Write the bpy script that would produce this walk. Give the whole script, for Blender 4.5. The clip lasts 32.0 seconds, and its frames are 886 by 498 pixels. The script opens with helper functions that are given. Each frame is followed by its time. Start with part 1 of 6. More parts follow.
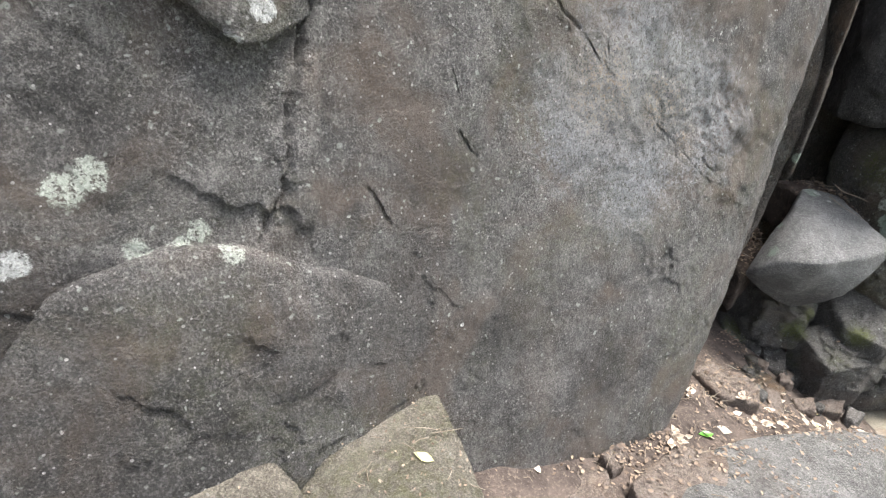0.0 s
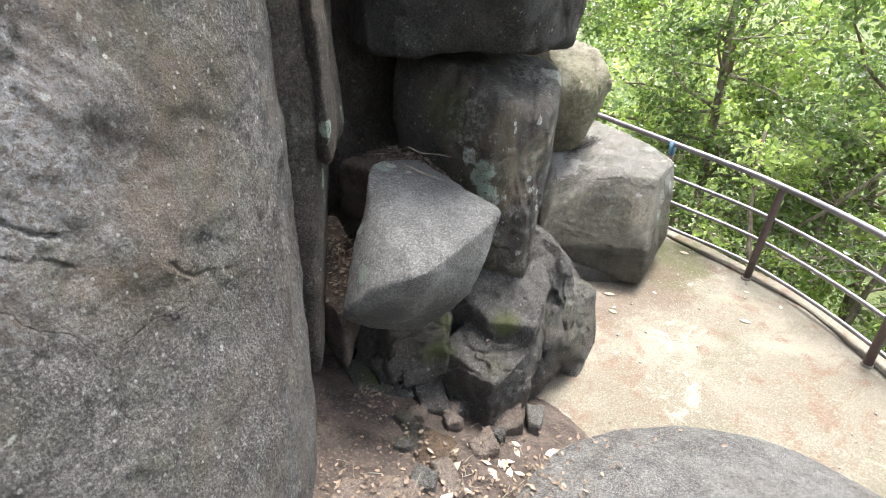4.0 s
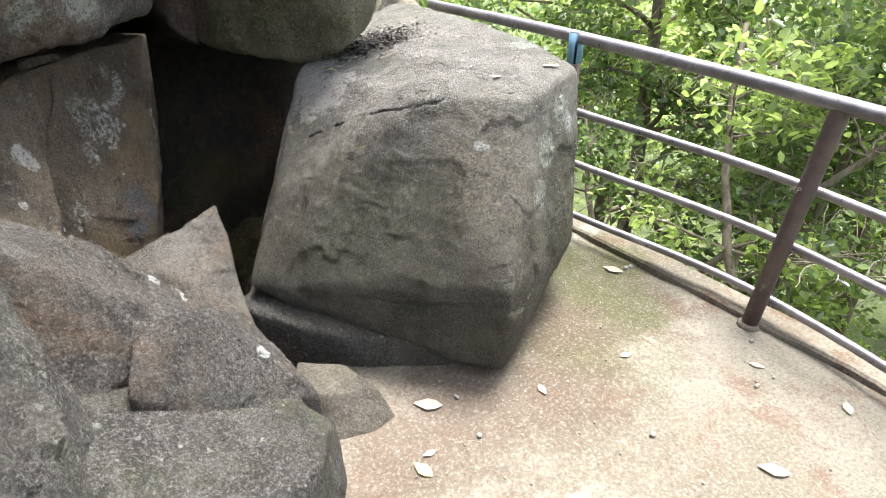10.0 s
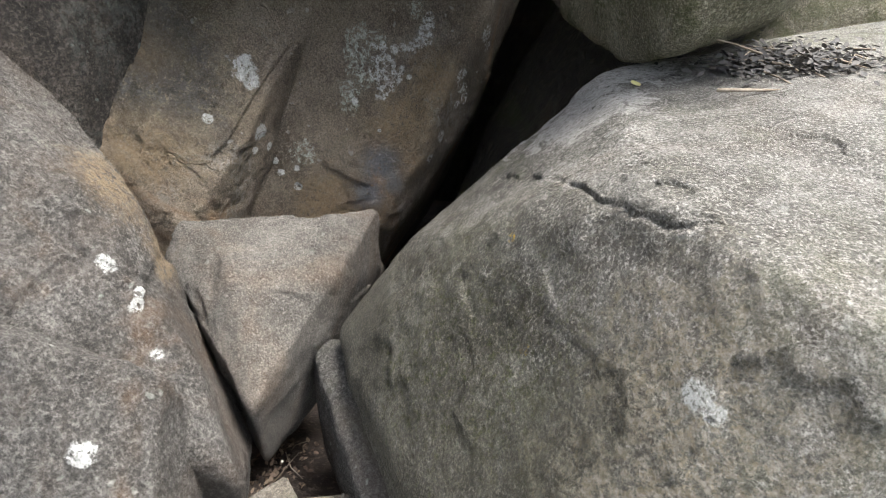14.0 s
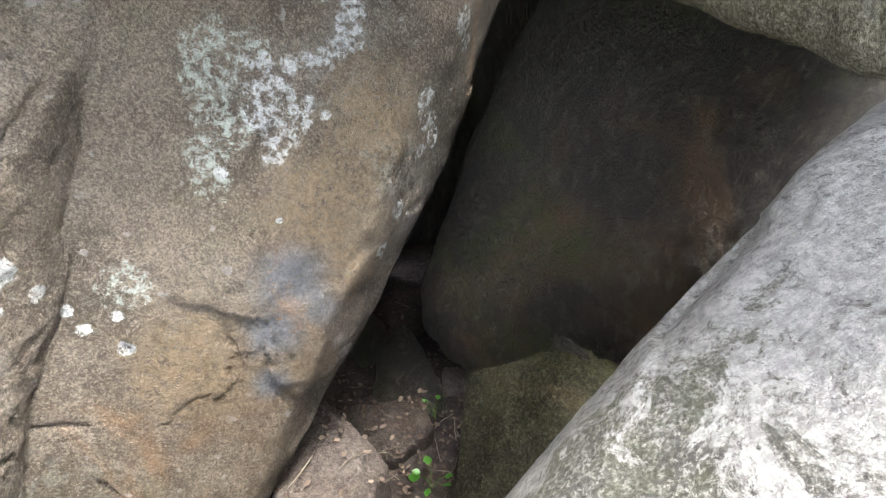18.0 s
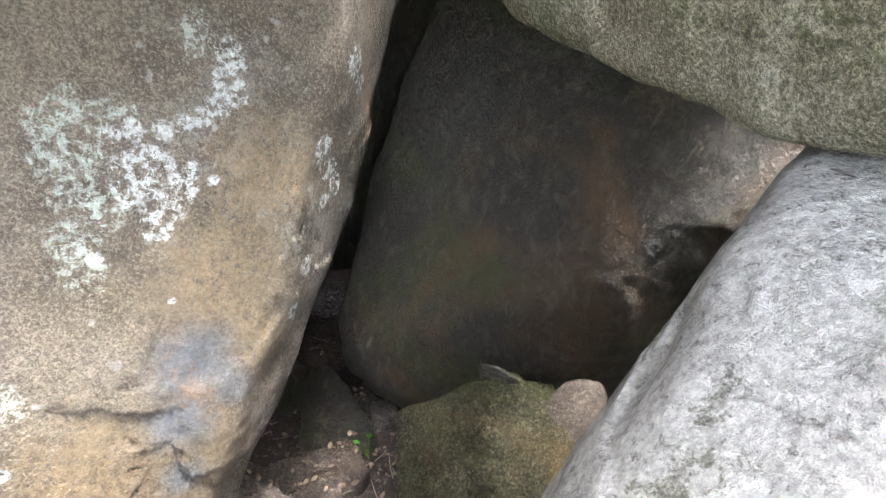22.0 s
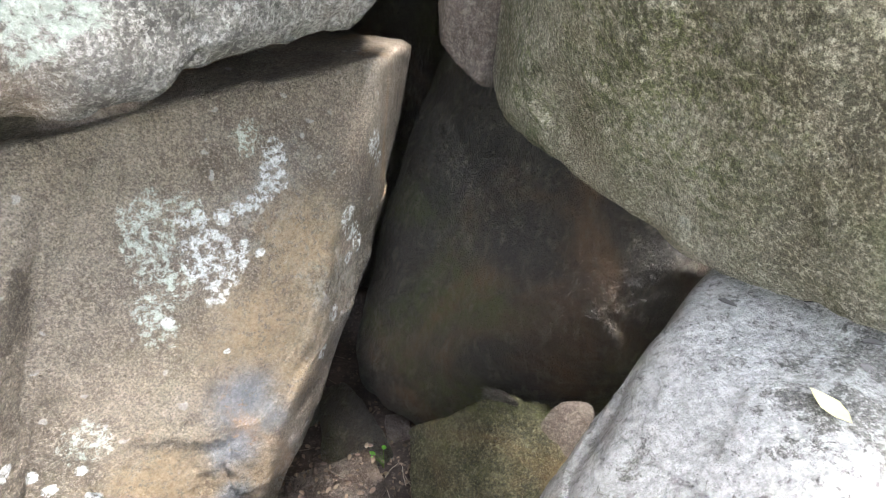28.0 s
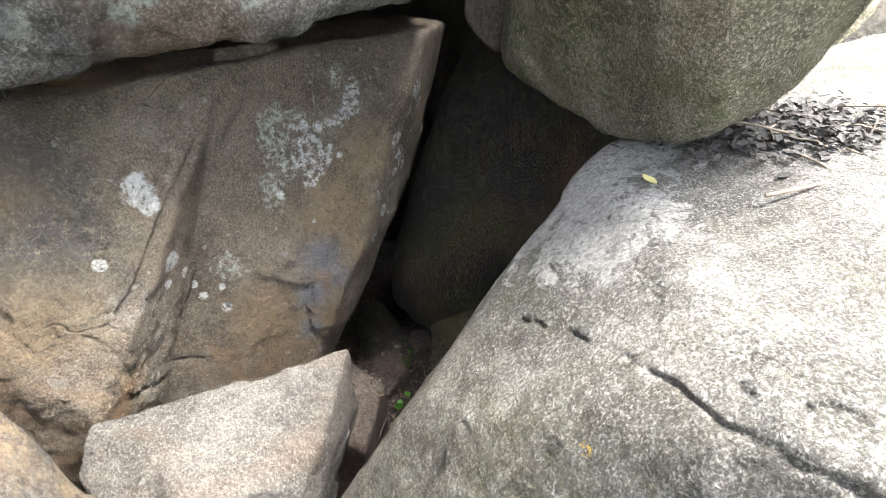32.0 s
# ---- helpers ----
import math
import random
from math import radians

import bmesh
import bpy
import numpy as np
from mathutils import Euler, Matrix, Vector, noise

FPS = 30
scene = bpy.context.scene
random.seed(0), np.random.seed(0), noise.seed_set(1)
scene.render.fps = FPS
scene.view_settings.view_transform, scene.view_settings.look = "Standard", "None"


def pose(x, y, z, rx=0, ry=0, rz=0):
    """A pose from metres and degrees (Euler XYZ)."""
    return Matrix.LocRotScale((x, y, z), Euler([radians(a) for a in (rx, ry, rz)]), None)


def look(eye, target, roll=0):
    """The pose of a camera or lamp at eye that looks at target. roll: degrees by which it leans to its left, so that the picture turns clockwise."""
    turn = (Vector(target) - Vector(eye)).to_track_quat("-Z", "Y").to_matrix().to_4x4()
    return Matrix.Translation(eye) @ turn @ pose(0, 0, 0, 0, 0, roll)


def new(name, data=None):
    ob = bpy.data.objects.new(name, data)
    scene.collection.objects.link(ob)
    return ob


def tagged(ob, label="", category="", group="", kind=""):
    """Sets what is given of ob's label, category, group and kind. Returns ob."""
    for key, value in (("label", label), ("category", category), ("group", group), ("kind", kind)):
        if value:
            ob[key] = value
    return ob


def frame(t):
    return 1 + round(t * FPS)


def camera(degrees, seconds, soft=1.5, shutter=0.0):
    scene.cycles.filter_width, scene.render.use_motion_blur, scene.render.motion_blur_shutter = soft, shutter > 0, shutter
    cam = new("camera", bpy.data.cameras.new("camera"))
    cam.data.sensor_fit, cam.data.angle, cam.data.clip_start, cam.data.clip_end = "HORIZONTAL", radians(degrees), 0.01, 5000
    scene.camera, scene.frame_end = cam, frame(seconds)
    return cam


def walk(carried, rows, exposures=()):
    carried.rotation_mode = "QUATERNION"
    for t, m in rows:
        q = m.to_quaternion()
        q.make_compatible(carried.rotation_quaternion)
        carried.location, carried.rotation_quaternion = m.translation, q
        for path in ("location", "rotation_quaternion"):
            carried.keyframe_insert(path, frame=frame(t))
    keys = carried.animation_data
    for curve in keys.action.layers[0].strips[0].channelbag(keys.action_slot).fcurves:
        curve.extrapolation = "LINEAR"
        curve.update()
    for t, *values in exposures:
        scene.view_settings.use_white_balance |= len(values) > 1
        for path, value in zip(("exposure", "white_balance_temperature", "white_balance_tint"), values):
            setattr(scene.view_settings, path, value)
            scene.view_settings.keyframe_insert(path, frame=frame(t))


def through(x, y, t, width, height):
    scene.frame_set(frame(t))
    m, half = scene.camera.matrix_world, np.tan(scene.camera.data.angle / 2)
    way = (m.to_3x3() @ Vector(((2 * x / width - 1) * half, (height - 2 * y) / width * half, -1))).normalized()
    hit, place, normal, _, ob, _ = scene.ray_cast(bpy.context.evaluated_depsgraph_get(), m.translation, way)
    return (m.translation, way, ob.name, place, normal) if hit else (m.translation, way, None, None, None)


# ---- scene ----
cam = camera(77.1, 32.0, soft=1.0)
PATH = [
    (0, (0.026, -0.58, 3.735), (-0.011, 1.14, 2.715), 6.1),
    (0.5, (0.104, -0.326, 3.749), (0.082, 1.393, 2.727), 5.9),
    (1, (0.211, -0.033, 3.739), (0.274, 1.685, 2.718), 5.7),
    (1.5, (0.259, 0.222, 3.78), (0.521, 1.93, 2.772), 5.0),
    (2, (0.46, 0.446, 3.625), (0.939, 2.118, 2.639), 4.0),
    (2.5, (0.821, 0.566, 3.551), (1.506, 2.17, 2.571), 2.7),
    (3, (1.022, 0.852, 3.378), (1.904, 2.365, 2.412), 1.9),
    (3.5, (1.238, 1.097, 3.299), (2.212, 2.552, 2.332), 1.6),
    (4, (1.47, 1.142, 3.214), (2.467, 2.581, 2.246), 1.5),
    (4.5, (1.56, 1.259, 3.14), (2.642, 2.638, 2.176), 1.3),
    (6.5, (2.314, 2.533, 2.797), (3.515, 3.788, 1.806), 1.7),
    (7, (2.485, 2.682, 2.712), (3.668, 3.945, 1.71), 1.8),
    (7.5, (2.824, 2.739, 2.5), (3.998, 4.029, 1.521), 1.3),
    (8, (3.107, 2.884, 2.424), (4.294, 4.142, 1.42), 1.6),
    (8.5, (3.28, 3.011, 2.361), (4.471, 4.264, 1.356), 1.8),
    (9, (3.572, 3.013, 2.31), (4.745, 4.276, 1.296), 1.4),
    (9.5, (4.028, 2.88, 2.044), (5.164, 4.176, 1.029), 0.9),
    (10, (4.519, 2.797, 1.788), (5.642, 4.111, 0.782), 0.6),
    (10.5, (4.985, 2.672, 1.589), (6.096, 3.997, 0.585), 0.3),
    (11, (5.267, 2.868, 1.629), (6.309, 4.245, 0.621), 0.5),
    (11.5, (5.486, 3.022, 1.64), (6.355, 4.503, 0.614), 1.5),
    (12, (5.698, 3.098, 1.616), (6.259, 4.724, 0.595), 2.5),
    (12.5, (5.742, 3.189, 1.652), (5.993, 4.875, 0.605), 3.3),
    (13, (5.723, 3.385, 1.686), (5.752, 5.076, 0.618), 4.2),
    (13.5, (5.672, 3.55, 1.652), (5.498, 5.222, 0.568), 4.7),
    (14, (5.676, 3.654, 1.589), (5.315, 5.29, 0.497), 5.0),
    (14.5, (5.635, 3.742, 1.279), (5.118, 5.325, 0.171), 5.3),
    (16.5, (5.367, 4.303, 1.172), (4.904, 5.875, 0.025), 2.1),
    (17, (5.378, 4.458, 1.27), (4.977, 6.066, 0.15), 2.4),
    (17.5, (5.385, 4.57, 1.334), (5.079, 6.19, 0.202), 2.3),
    (18, (5.425, 4.701, 1.377), (5.183, 6.332, 0.245), 2.0),
    (18.5, (5.498, 4.774, 1.379), (5.303, 6.412, 0.249), 1.8),
    (19, (5.547, 4.841, 1.394), (5.428, 6.49, 0.269), 1.9),
    (19.5, (5.555, 4.862, 1.439), (5.515, 6.516, 0.316), 1.8),
    (20, (5.52, 4.846, 1.492), (5.535, 6.5, 0.368), 1.8),
    (20.5, (5.479, 4.828, 1.522), (5.53, 6.48, 0.396), 1.8),
    (21, (5.447, 4.824, 1.488), (5.514, 6.477, 0.364), 1.9),
    (21.5, (5.421, 4.822, 1.467), (5.492, 6.475, 0.343), 1.8),
    (22, (5.407, 4.808, 1.433), (5.479, 6.461, 0.31), 1.9),
    (22.5, (5.417, 4.772, 1.374), (5.486, 6.427, 0.253), 1.9),
    (23, (5.42, 4.785, 1.391), (5.483, 6.439, 0.269), 1.9),
    (23.5, (5.46, 4.841, 1.429), (5.521, 6.495, 0.306), 1.8),
    (24, (5.467, 4.858, 1.452), (5.541, 6.511, 0.328), 1.7),
    (24.5, (5.459, 4.844, 1.457), (5.546, 6.495, 0.331), 1.7),
    (25, (5.451, 4.838, 1.451), (5.547, 6.489, 0.326), 1.8),
    (25.5, (5.448, 4.85, 1.522), (5.552, 6.499, 0.395), 1.7),
    (27.5, (5.454, 4.746, 1.777), (5.496, 6.389, 0.636), 0.6),
    (28, (5.398, 4.71, 1.665), (5.448, 6.355, 0.53), 1.0),
    (28.5, (5.388, 4.687, 1.558), (5.399, 6.337, 0.427), 1.0),
    (29, (5.423, 4.685, 1.504), (5.396, 6.335, 0.374), 1.0),
    (29.5, (5.431, 4.689, 1.511), (5.402, 6.335, 0.376), 1.1),
    (30, (5.387, 4.62, 1.55), (5.363, 6.267, 0.416), 1.2),
    (30.5, (5.222, 4.422, 1.601), (5.213, 6.08, 0.482), 1.9),
    (31, (5.168, 4.214, 1.665), (5.154, 5.878, 0.556), 2.1),
    (31.5, (5.272, 4.142, 1.699), (5.257, 5.805, 0.589), 1.9),
    (32, (5.403, 4.044, 1.723), (5.376, 5.707, 0.612), 1.6),
]
EXPOSURES = [(0, 2.55), (4.5, 2.65), (6.5, 3.2), (7.5, 3.15), (8.3, 2.9), (9.3, 2.75), (13, 2.6), (14.5, 2.95), (16.5, 3.35), (17.2, 3.95), (18, 4.75), (19, 5.1), (21, 5.35), (29.5, 5.3), (31, 4.5), (32, 3.85)]
walk(cam, [(t, look(eye, target, roll)) for t, eye, target, roll in PATH], EXPOSURES)

# ---- light ----
SUN_AZ, SUN_EL = 18.0, 71.0
world = bpy.data.worlds.new("world")
scene.world = world
world.use_nodes = True
wn = world.node_tree
wn.nodes.clear()
sky = wn.nodes.new("ShaderNodeTexSky")
sky.sky_type = "NISHITA"
sky.sun_disc = False
sky.sun_elevation = radians(SUN_EL)
sky.sun_rotation = radians(90 - SUN_AZ)
sky.air_density, sky.dust_density, sky.ozone_density = 1.0, 3.0, 1.0
wbg = wn.nodes.new("ShaderNodeBackground")
wbg.inputs["Strength"].default_value = 0.115
wout = wn.nodes.new("ShaderNodeOutputWorld")
hazy = wn.nodes.new("ShaderNodeHueSaturation")
hazy.inputs["Saturation"].default_value = 0.5
wn.links.new(sky.outputs[0], hazy.inputs["Color"])
wn.links.new(hazy.outputs[0], wbg.inputs[0])
wn.links.new(wbg.outputs[0], wout.inputs[0])
sun = bpy.data.lights.new("sun", "SUN")
sun.energy, sun.angle, sun.color = 2.2, radians(25.0), (0.99, 0.98, 0.96)
sun_ob = new("sun", sun)
sun_dir = Vector((math.cos(radians(SUN_AZ)) * math.cos(radians(SUN_EL)), math.sin(radians(SUN_AZ)) * math.cos(radians(SUN_EL)), math.sin(radians(SUN_EL))))
sun_ob.matrix_world = look(sun_dir * 40, (0, 0, 0))

# ---- materials ----


class Nodes:
    """A node material with short calls to add and join nodes."""

    def __init__(self, name):
        self.mat = bpy.data.materials.new(name)
        self.mat.use_nodes = True
        self.tree = self.mat.node_tree
        self.tree.nodes.clear()
        self.out = self.add("ShaderNodeOutputMaterial")
        self.bsdf = self.add("ShaderNodeBsdfPrincipled")
        self.link(self.bsdf.outputs[0], self.out.inputs["Surface"])
        self.co = self.add("ShaderNodeTexCoord").outputs["Object"]

    def add(self, kind):
        return self.tree.nodes.new(kind)

    def link(self, a, b):
        self.tree.links.new(a, b)

    def feed(self, value, socket):
        if isinstance(value, bpy.types.NodeSocket):
            self.link(value, socket)
        elif isinstance(value, (tuple, list)) and len(value) == 3 and socket.type == "RGBA":
            socket.default_value = (*value, 1)
        else:
            socket.default_value = value

    def noise(self, scale, detail=4.0, rough=0.55, distort=0.0, co=None):
        n = self.add("ShaderNodeTexNoise")
        self.link(co or self.co, n.inputs["Vector"])
        for key, v in (("Scale", scale), ("Detail", detail), ("Roughness", rough), ("Distortion", distort)):
            n.inputs[key].default_value = v
        return n.outputs["Fac"]

    def voronoi(self, scale, feature="F1", out="Distance", co=None, randomness=1.0):
        n = self.add("ShaderNodeTexVoronoi")
        n.feature = feature
        self.link(co or self.co, n.inputs["Vector"])
        n.inputs["Scale"].default_value = scale
        n.inputs["Randomness"].default_value = randomness
        return n.outputs[out]

    def stretch(self, sx, sy, sz, shift=(0, 0, 0), co=None):
        n = self.add("ShaderNodeMapping")
        self.link(co or self.co, n.inputs["Vector"])
        n.inputs["Scale"].default_value = (sx, sy, sz)
        n.inputs["Location"].default_value = shift
        return n.outputs[0]

    def ramp(self, fac, lo, hi, a=0.0, b=1.0):
        n = self.add("ShaderNodeMapRange")
        n.interpolation_type = "SMOOTHSTEP"
        self.feed(fac, n.inputs["Value"])
        for key, v in (("From Min", lo), ("From Max", hi), ("To Min", a), ("To Max", b)):
            self.feed(v, n.inputs[key])
        return n.outputs[0]

    def math(self, op, a, b=0.0):
        n = self.add("ShaderNodeMath")
        n.operation = op
        self.feed(a, n.inputs[0])
        self.feed(b, n.inputs[1])
        return n.outputs[0]

    def mix(self, fac, a, b):
        n = self.add("ShaderNodeMix")
        n.data_type = "RGBA"
        self.feed(fac, n.inputs[0])
        self.feed(a, n.inputs[6])
        self.feed(b, n.inputs[7])
        return n.outputs[2]

    def bump(self, height, strength, distance, normal=None):
        n = self.add("ShaderNodeBump")
        self.link(height, n.inputs["Height"])
        n.inputs["Strength"].default_value = strength
        n.inputs["Distance"].default_value = distance
        if normal:
            self.link(normal, n.inputs["Normal"])
        return n.outputs[0]

    def done(self, color, rough=0.85, normal=None, metal=0.0, spec=0.3):
        self.feed(color, self.bsdf.inputs["Base Color"])
        self.feed(rough, self.bsdf.inputs["Roughness"])
        self.feed(metal, self.bsdf.inputs["Metallic"])
        self.bsdf.inputs["Specular IOR Level"].default_value = spec
        if normal:
            self.link(normal, self.bsdf.inputs["Normal"])
        return self.mat


def rock_material(name, dark, mid, pale, spots=0.5, spot_color=(0.46, 0.48, 0.43), crust=0.0, moss=0.0, rust=0.0, streak=0.3, seed=0.0, grain=1.0, cracks=0.5, blots=(), warm=0.0, flakes=0.6, flecks=False, gs=105, rub=0.72, ms=46, ma=1.0, hatch=0.0, spec=0.3):
    """Weathered granite: tone patches, crystals, dark water streaks, lichen spots and crusts, moss, rust stains; relief
    shade is put into the colour.
    """
    n = Nodes(name)
    dark, mid, pale = (tuple(c * 0.86 for c in tone_of) for tone_of in (dark, mid, pale))
    co = n.stretch(1, 1, 1, (seed * 3.7, seed * 1.9, seed * 2.3))
    big = n.noise(1.1, 5, 0.6, 0.6, co)
    med = n.noise(6.0, 6, 0.65, 0.4, co)
    fine = n.noise(gs, 6, 0.8, 0, co)
    crystal = n.noise(gs * 2, 3, 0.6, 0, co)
    patch = n.noise(2.7, 6, 0.62, 0.9, n.stretch(1, 1, 0.75, (seed, 6, 2)))
    col = n.mix(n.ramp(big, 0.34, 0.62), dark, mid)
    col = n.mix(n.ramp(patch, 0.50, 0.36, 0, 0.6), col, tuple(c * 0.6 for c in dark))
    col = n.mix(n.ramp(patch, 0.52, 0.66, 0, 0.45), col, pale)
    col = n.mix(n.math("MULTIPLY", n.ramp(med, 0.45, 0.72), 0.6), col, pale)
    blotch = n.noise(19, 6, 0.7, 0.5, co)
    col = n.mix(n.ramp(blotch, 0.47, 0.38, 0, 0.35), col, tuple(c * 0.55 for c in dark))
    col = n.mix(n.ramp(blotch, 0.54, 0.64, 0, 0.25), col, tuple(min(1, c * 1.15) for c in pale))
    col = n.mix(n.ramp(fine, 0.51, 0.59, 0, 0.7 * grain), col, tuple(min(1, c * 1.5 + 0.02) for c in pale))
    col = n.mix(n.ramp(fine, 0.49, 0.41, 0, 0.72 * grain), col, tuple(c * 0.4 for c in dark))
    col = n.mix(n.ramp(crystal, 0.5, 0.32, 0, 0.6 * grain), col, tuple(c * 0.35 for c in dark))
    mottle = n.noise(ms, 9, 0.82, 0.8, n.stretch(1, 1, 0.6, (seed, 1, 4)))
    # pits darkened and peaks paled: the relief's light and shade as colour
    col = n.mix(n.ramp(mottle, 0.485, 0.40, 0, 0.45 * ma), col, tuple(c * 0.4 for c in dark))
    col = n.mix(n.ramp(mottle, 0.525, 0.61, 0, 0.32 * ma), col, tuple(min(1, c * 1.35) for c in pale))
    if streak:
        s = n.noise(1.0, 4, 0.6, 0.3, n.stretch(7, 7, 0.55, (seed, 0, 0)))
        col = n.mix(n.ramp(s, 0.52, 0.72, 0, streak), col, tuple(c * 0.4 for c in dark))
    if warm:
        wv = n.noise(1.9, 5, 0.6, 0.7, n.stretch(1, 1, 1, (seed + 1, 3, 8)))
        col = n.mix(n.ramp(wv, 0.46, 0.66, 0, warm), col, (0.115, 0.085, 0.065))
    if rust:
        r = n.noise(2.3, 5, 0.62, 0.8, n.stretch(1, 1, 0.8, (seed + 4, 2, 1)))
        col = n.mix(n.ramp(r, 0.5, 0.7, 0, rust), col, (0.30, 0.155, 0.06))
    if moss:
        m = n.math("MULTIPLY", n.ramp(n.noise(1.7, 5, 0.65, 0.5, n.stretch(1, 1, 1, (seed + 9, 0, 5))), 0.46, 0.66), n.ramp(n.noise(24, 4, 0.7, 0, co), 0.35, 0.6))
        col = n.mix(n.math("MULTIPLY", m, moss), col, (0.075, 0.085, 0.02))
    if crust:
        c = n.math("MULTIPLY", n.ramp(n.noise(2.6, 3, 0.5, 0.4, n.stretch(1, 1, 1, (seed + 2, 7, 3))), 0.55, 0.66), n.ramp(n.noise(34, 5, 0.75, 0.3, co), 0.47, 0.56))
        col = n.mix(n.math("MULTIPLY", c, crust), col, spot_color)
    if spots:
        for scale, lo, amount, s2 in ((7.5, 0.09, 0.8, 0.0), (21, 0.17, 0.75, 5.0)):
            warp = n.add("ShaderNodeMix")
            warp.data_type = "VECTOR"
            warp.inputs[0].default_value = 0.035
            nz = n.add("ShaderNodeTexNoise")
            nz.inputs["Scale"].default_value = 30
            n.link(co, nz.inputs["Vector"])
            n.link(n.stretch(1, 1, 1, (s2, s2, seed), co), warp.inputs[4])
            n.link(nz.outputs["Color"], warp.inputs[5])
            v = n.voronoi(scale, co=warp.outputs[1])
            keep = n.ramp(n.noise(scale * 0.32, 2, 0.5, 0, n.stretch(1, 1, 1, (s2 + 3, seed, 1), co)), 0.58 - 0.2 * spots, 0.64 - 0.2 * spots)
            sp = n.math("MULTIPLY", n.ramp(v, lo, lo * 0.6), n.math("MULTIPLY", keep, amount * n_clamp(spots)))
            col = n.mix(sp, col, spot_color)
    if blots:
        edge = n.noise(16, 9, 0.78, 0.6)
        hole = n.noise(62, 6, 0.78, 0.4)
        tone = n.noise(110, 4, 0.7)
        for (lo, hi), ragged, holes, places in blots:
            near = None
            for x, y, z, r in places:
                dist = n.add("ShaderNodeVectorMath")
                dist.operation = "DISTANCE"
                n.link(n.co, dist.inputs[0])
                dist.inputs[1].default_value = (x, y, z)
                one = n.math("DIVIDE", dist.outputs["Value"], r)
                near = one if near is None else n.math("MINIMUM", near, one)
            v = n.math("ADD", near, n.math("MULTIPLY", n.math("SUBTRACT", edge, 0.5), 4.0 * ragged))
            # soft-edged blots: stains and moss, also painted sheen and shade
            soft_tone = hi[0] < 0.32
            mask = n.math("MULTIPLY", n.ramp(v, 1.6, 0.3, 0, 0.82) if soft_tone else n.ramp(v, 1.10, 0.82, 0, 0.88), n.ramp(hole, holes - 0.06, holes + 0.06))
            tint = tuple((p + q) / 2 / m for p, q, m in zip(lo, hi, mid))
            if soft_tone and max(tint) < 1.05:
                tinted = n.add("ShaderNodeMix")
                tinted.data_type, tinted.blend_type = "RGBA", "MULTIPLY"
                n.feed(mask, tinted.inputs[0])
                n.feed(col, tinted.inputs[6])
                n.feed(tuple(min(1.0, c) for c in tint), tinted.inputs[7])
                col = tinted.outputs[2]
            else:
                col = n.mix(mask, col, n.mix(n.ramp(tone, 0.35, 0.65), lo, hi))
    for scale, size, share, tint in ((30, 0.13, 0.93, tuple(min(0.6, c * 2.0 + 0.03) for c in pale)), (58, 0.2, 0.93, tuple(min(0.6, c * 1.7 + 0.03) for c in pale))) if flecks else ():
        cell = n.add("ShaderNodeTexVoronoi")
        cell.inputs["Scale"].default_value = scale
        n.link(n.stretch(1, 1, 1, (size, seed, share), co), cell.inputs["Vector"])
        parts_of = n.add("ShaderNodeSeparateColor")
        n.link(cell.outputs["Color"], parts_of.inputs[0])
        some = n.ramp(parts_of.outputs[0], share - 0.02, share + 0.02)
        dot = n.ramp(n.math("ADD", cell.outputs["Distance"], n.math("MULTIPLY", n.math("SUBTRACT", mottle, 0.5), 0.5)), size * 1.5, size)
        col = n.mix(n.math("MULTIPLY", n.math("MULTIPLY", some, dot), 0.8), col, tint)
    h1 = n.noise(14, 8, 0.68, 0.2, co)
    h2 = n.noise(95, 4, 0.7, 0, co)
    nor = n.bump(h1, 1.0, 0.05)
    ridges = n.math("ABSOLUTE", n.math("SUBTRACT", n.noise(13, 7, 0.62, 0.5, n.stretch(1, 1, 0.8, (seed, 21, 2))), 0.5))
    nor = n.bump(ridges, 1.0, 0.02, nor)
    # creases of the bump darkened, their shade painted in
    col = n.mix(n.ramp(ridges, 0.025, 0.0, 0, 0.2), col, tuple(c * 0.4 for c in dark))
    if flakes:
        f1 = n.noise(2.6, 7, 0.58, 0.6, n.stretch(1, 1, 0.7, (seed, 11, 2)))
        f2 = n.noise(6.5, 7, 0.6, 0.5, n.stretch(1, 1, 0.6, (2, seed, 12)))
        ledge = n.math("ADD", n.math("ADD", n.ramp(f1, 0.57, 0.585), n.ramp(f1, 0.43, 0.44)), n.math("MULTIPLY", n.math("ADD", n.ramp(f2, 0.58, 0.60), n.ramp(f2, 0.40, 0.415)), 0.5))
        nor = n.bump(ledge, flakes, 0.02, nor)
    nor = n.bump(mottle, 1.0, 0.03, nor)
    if hatch:
        lines_in = n.noise(1.0, 7, 0.66, 0.5, n.stretch(34, 34, 15, (seed, 2, 7)))
        nor = n.bump(lines_in, 1.0, hatch, nor)
        # pale streaks on the hatching stand in for grazing light on its relief
        col = n.mix(n.ramp(lines_in, 0.52, 0.64, 0, 0.75), col, tuple(min(1, c * 1.6) for c in pale))
    if cracks:
        w = n.add("ShaderNodeMix")
        w.data_type = "VECTOR"
        w.inputs[0].default_value = 0.22
        nz = n.add("ShaderNodeTexNoise")
        nz.inputs["Scale"].default_value = 2.4
        nz.inputs["Detail"].default_value = 5
        n.link(co, nz.inputs["Vector"])
        n.link(n.stretch(1, 1, 0.6, (0, 0, 0), co), w.inputs[4])
        n.link(nz.outputs["Color"], w.inputs[5])
        e = n.voronoi(2.1, "DISTANCE_TO_EDGE", co=w.outputs[1])
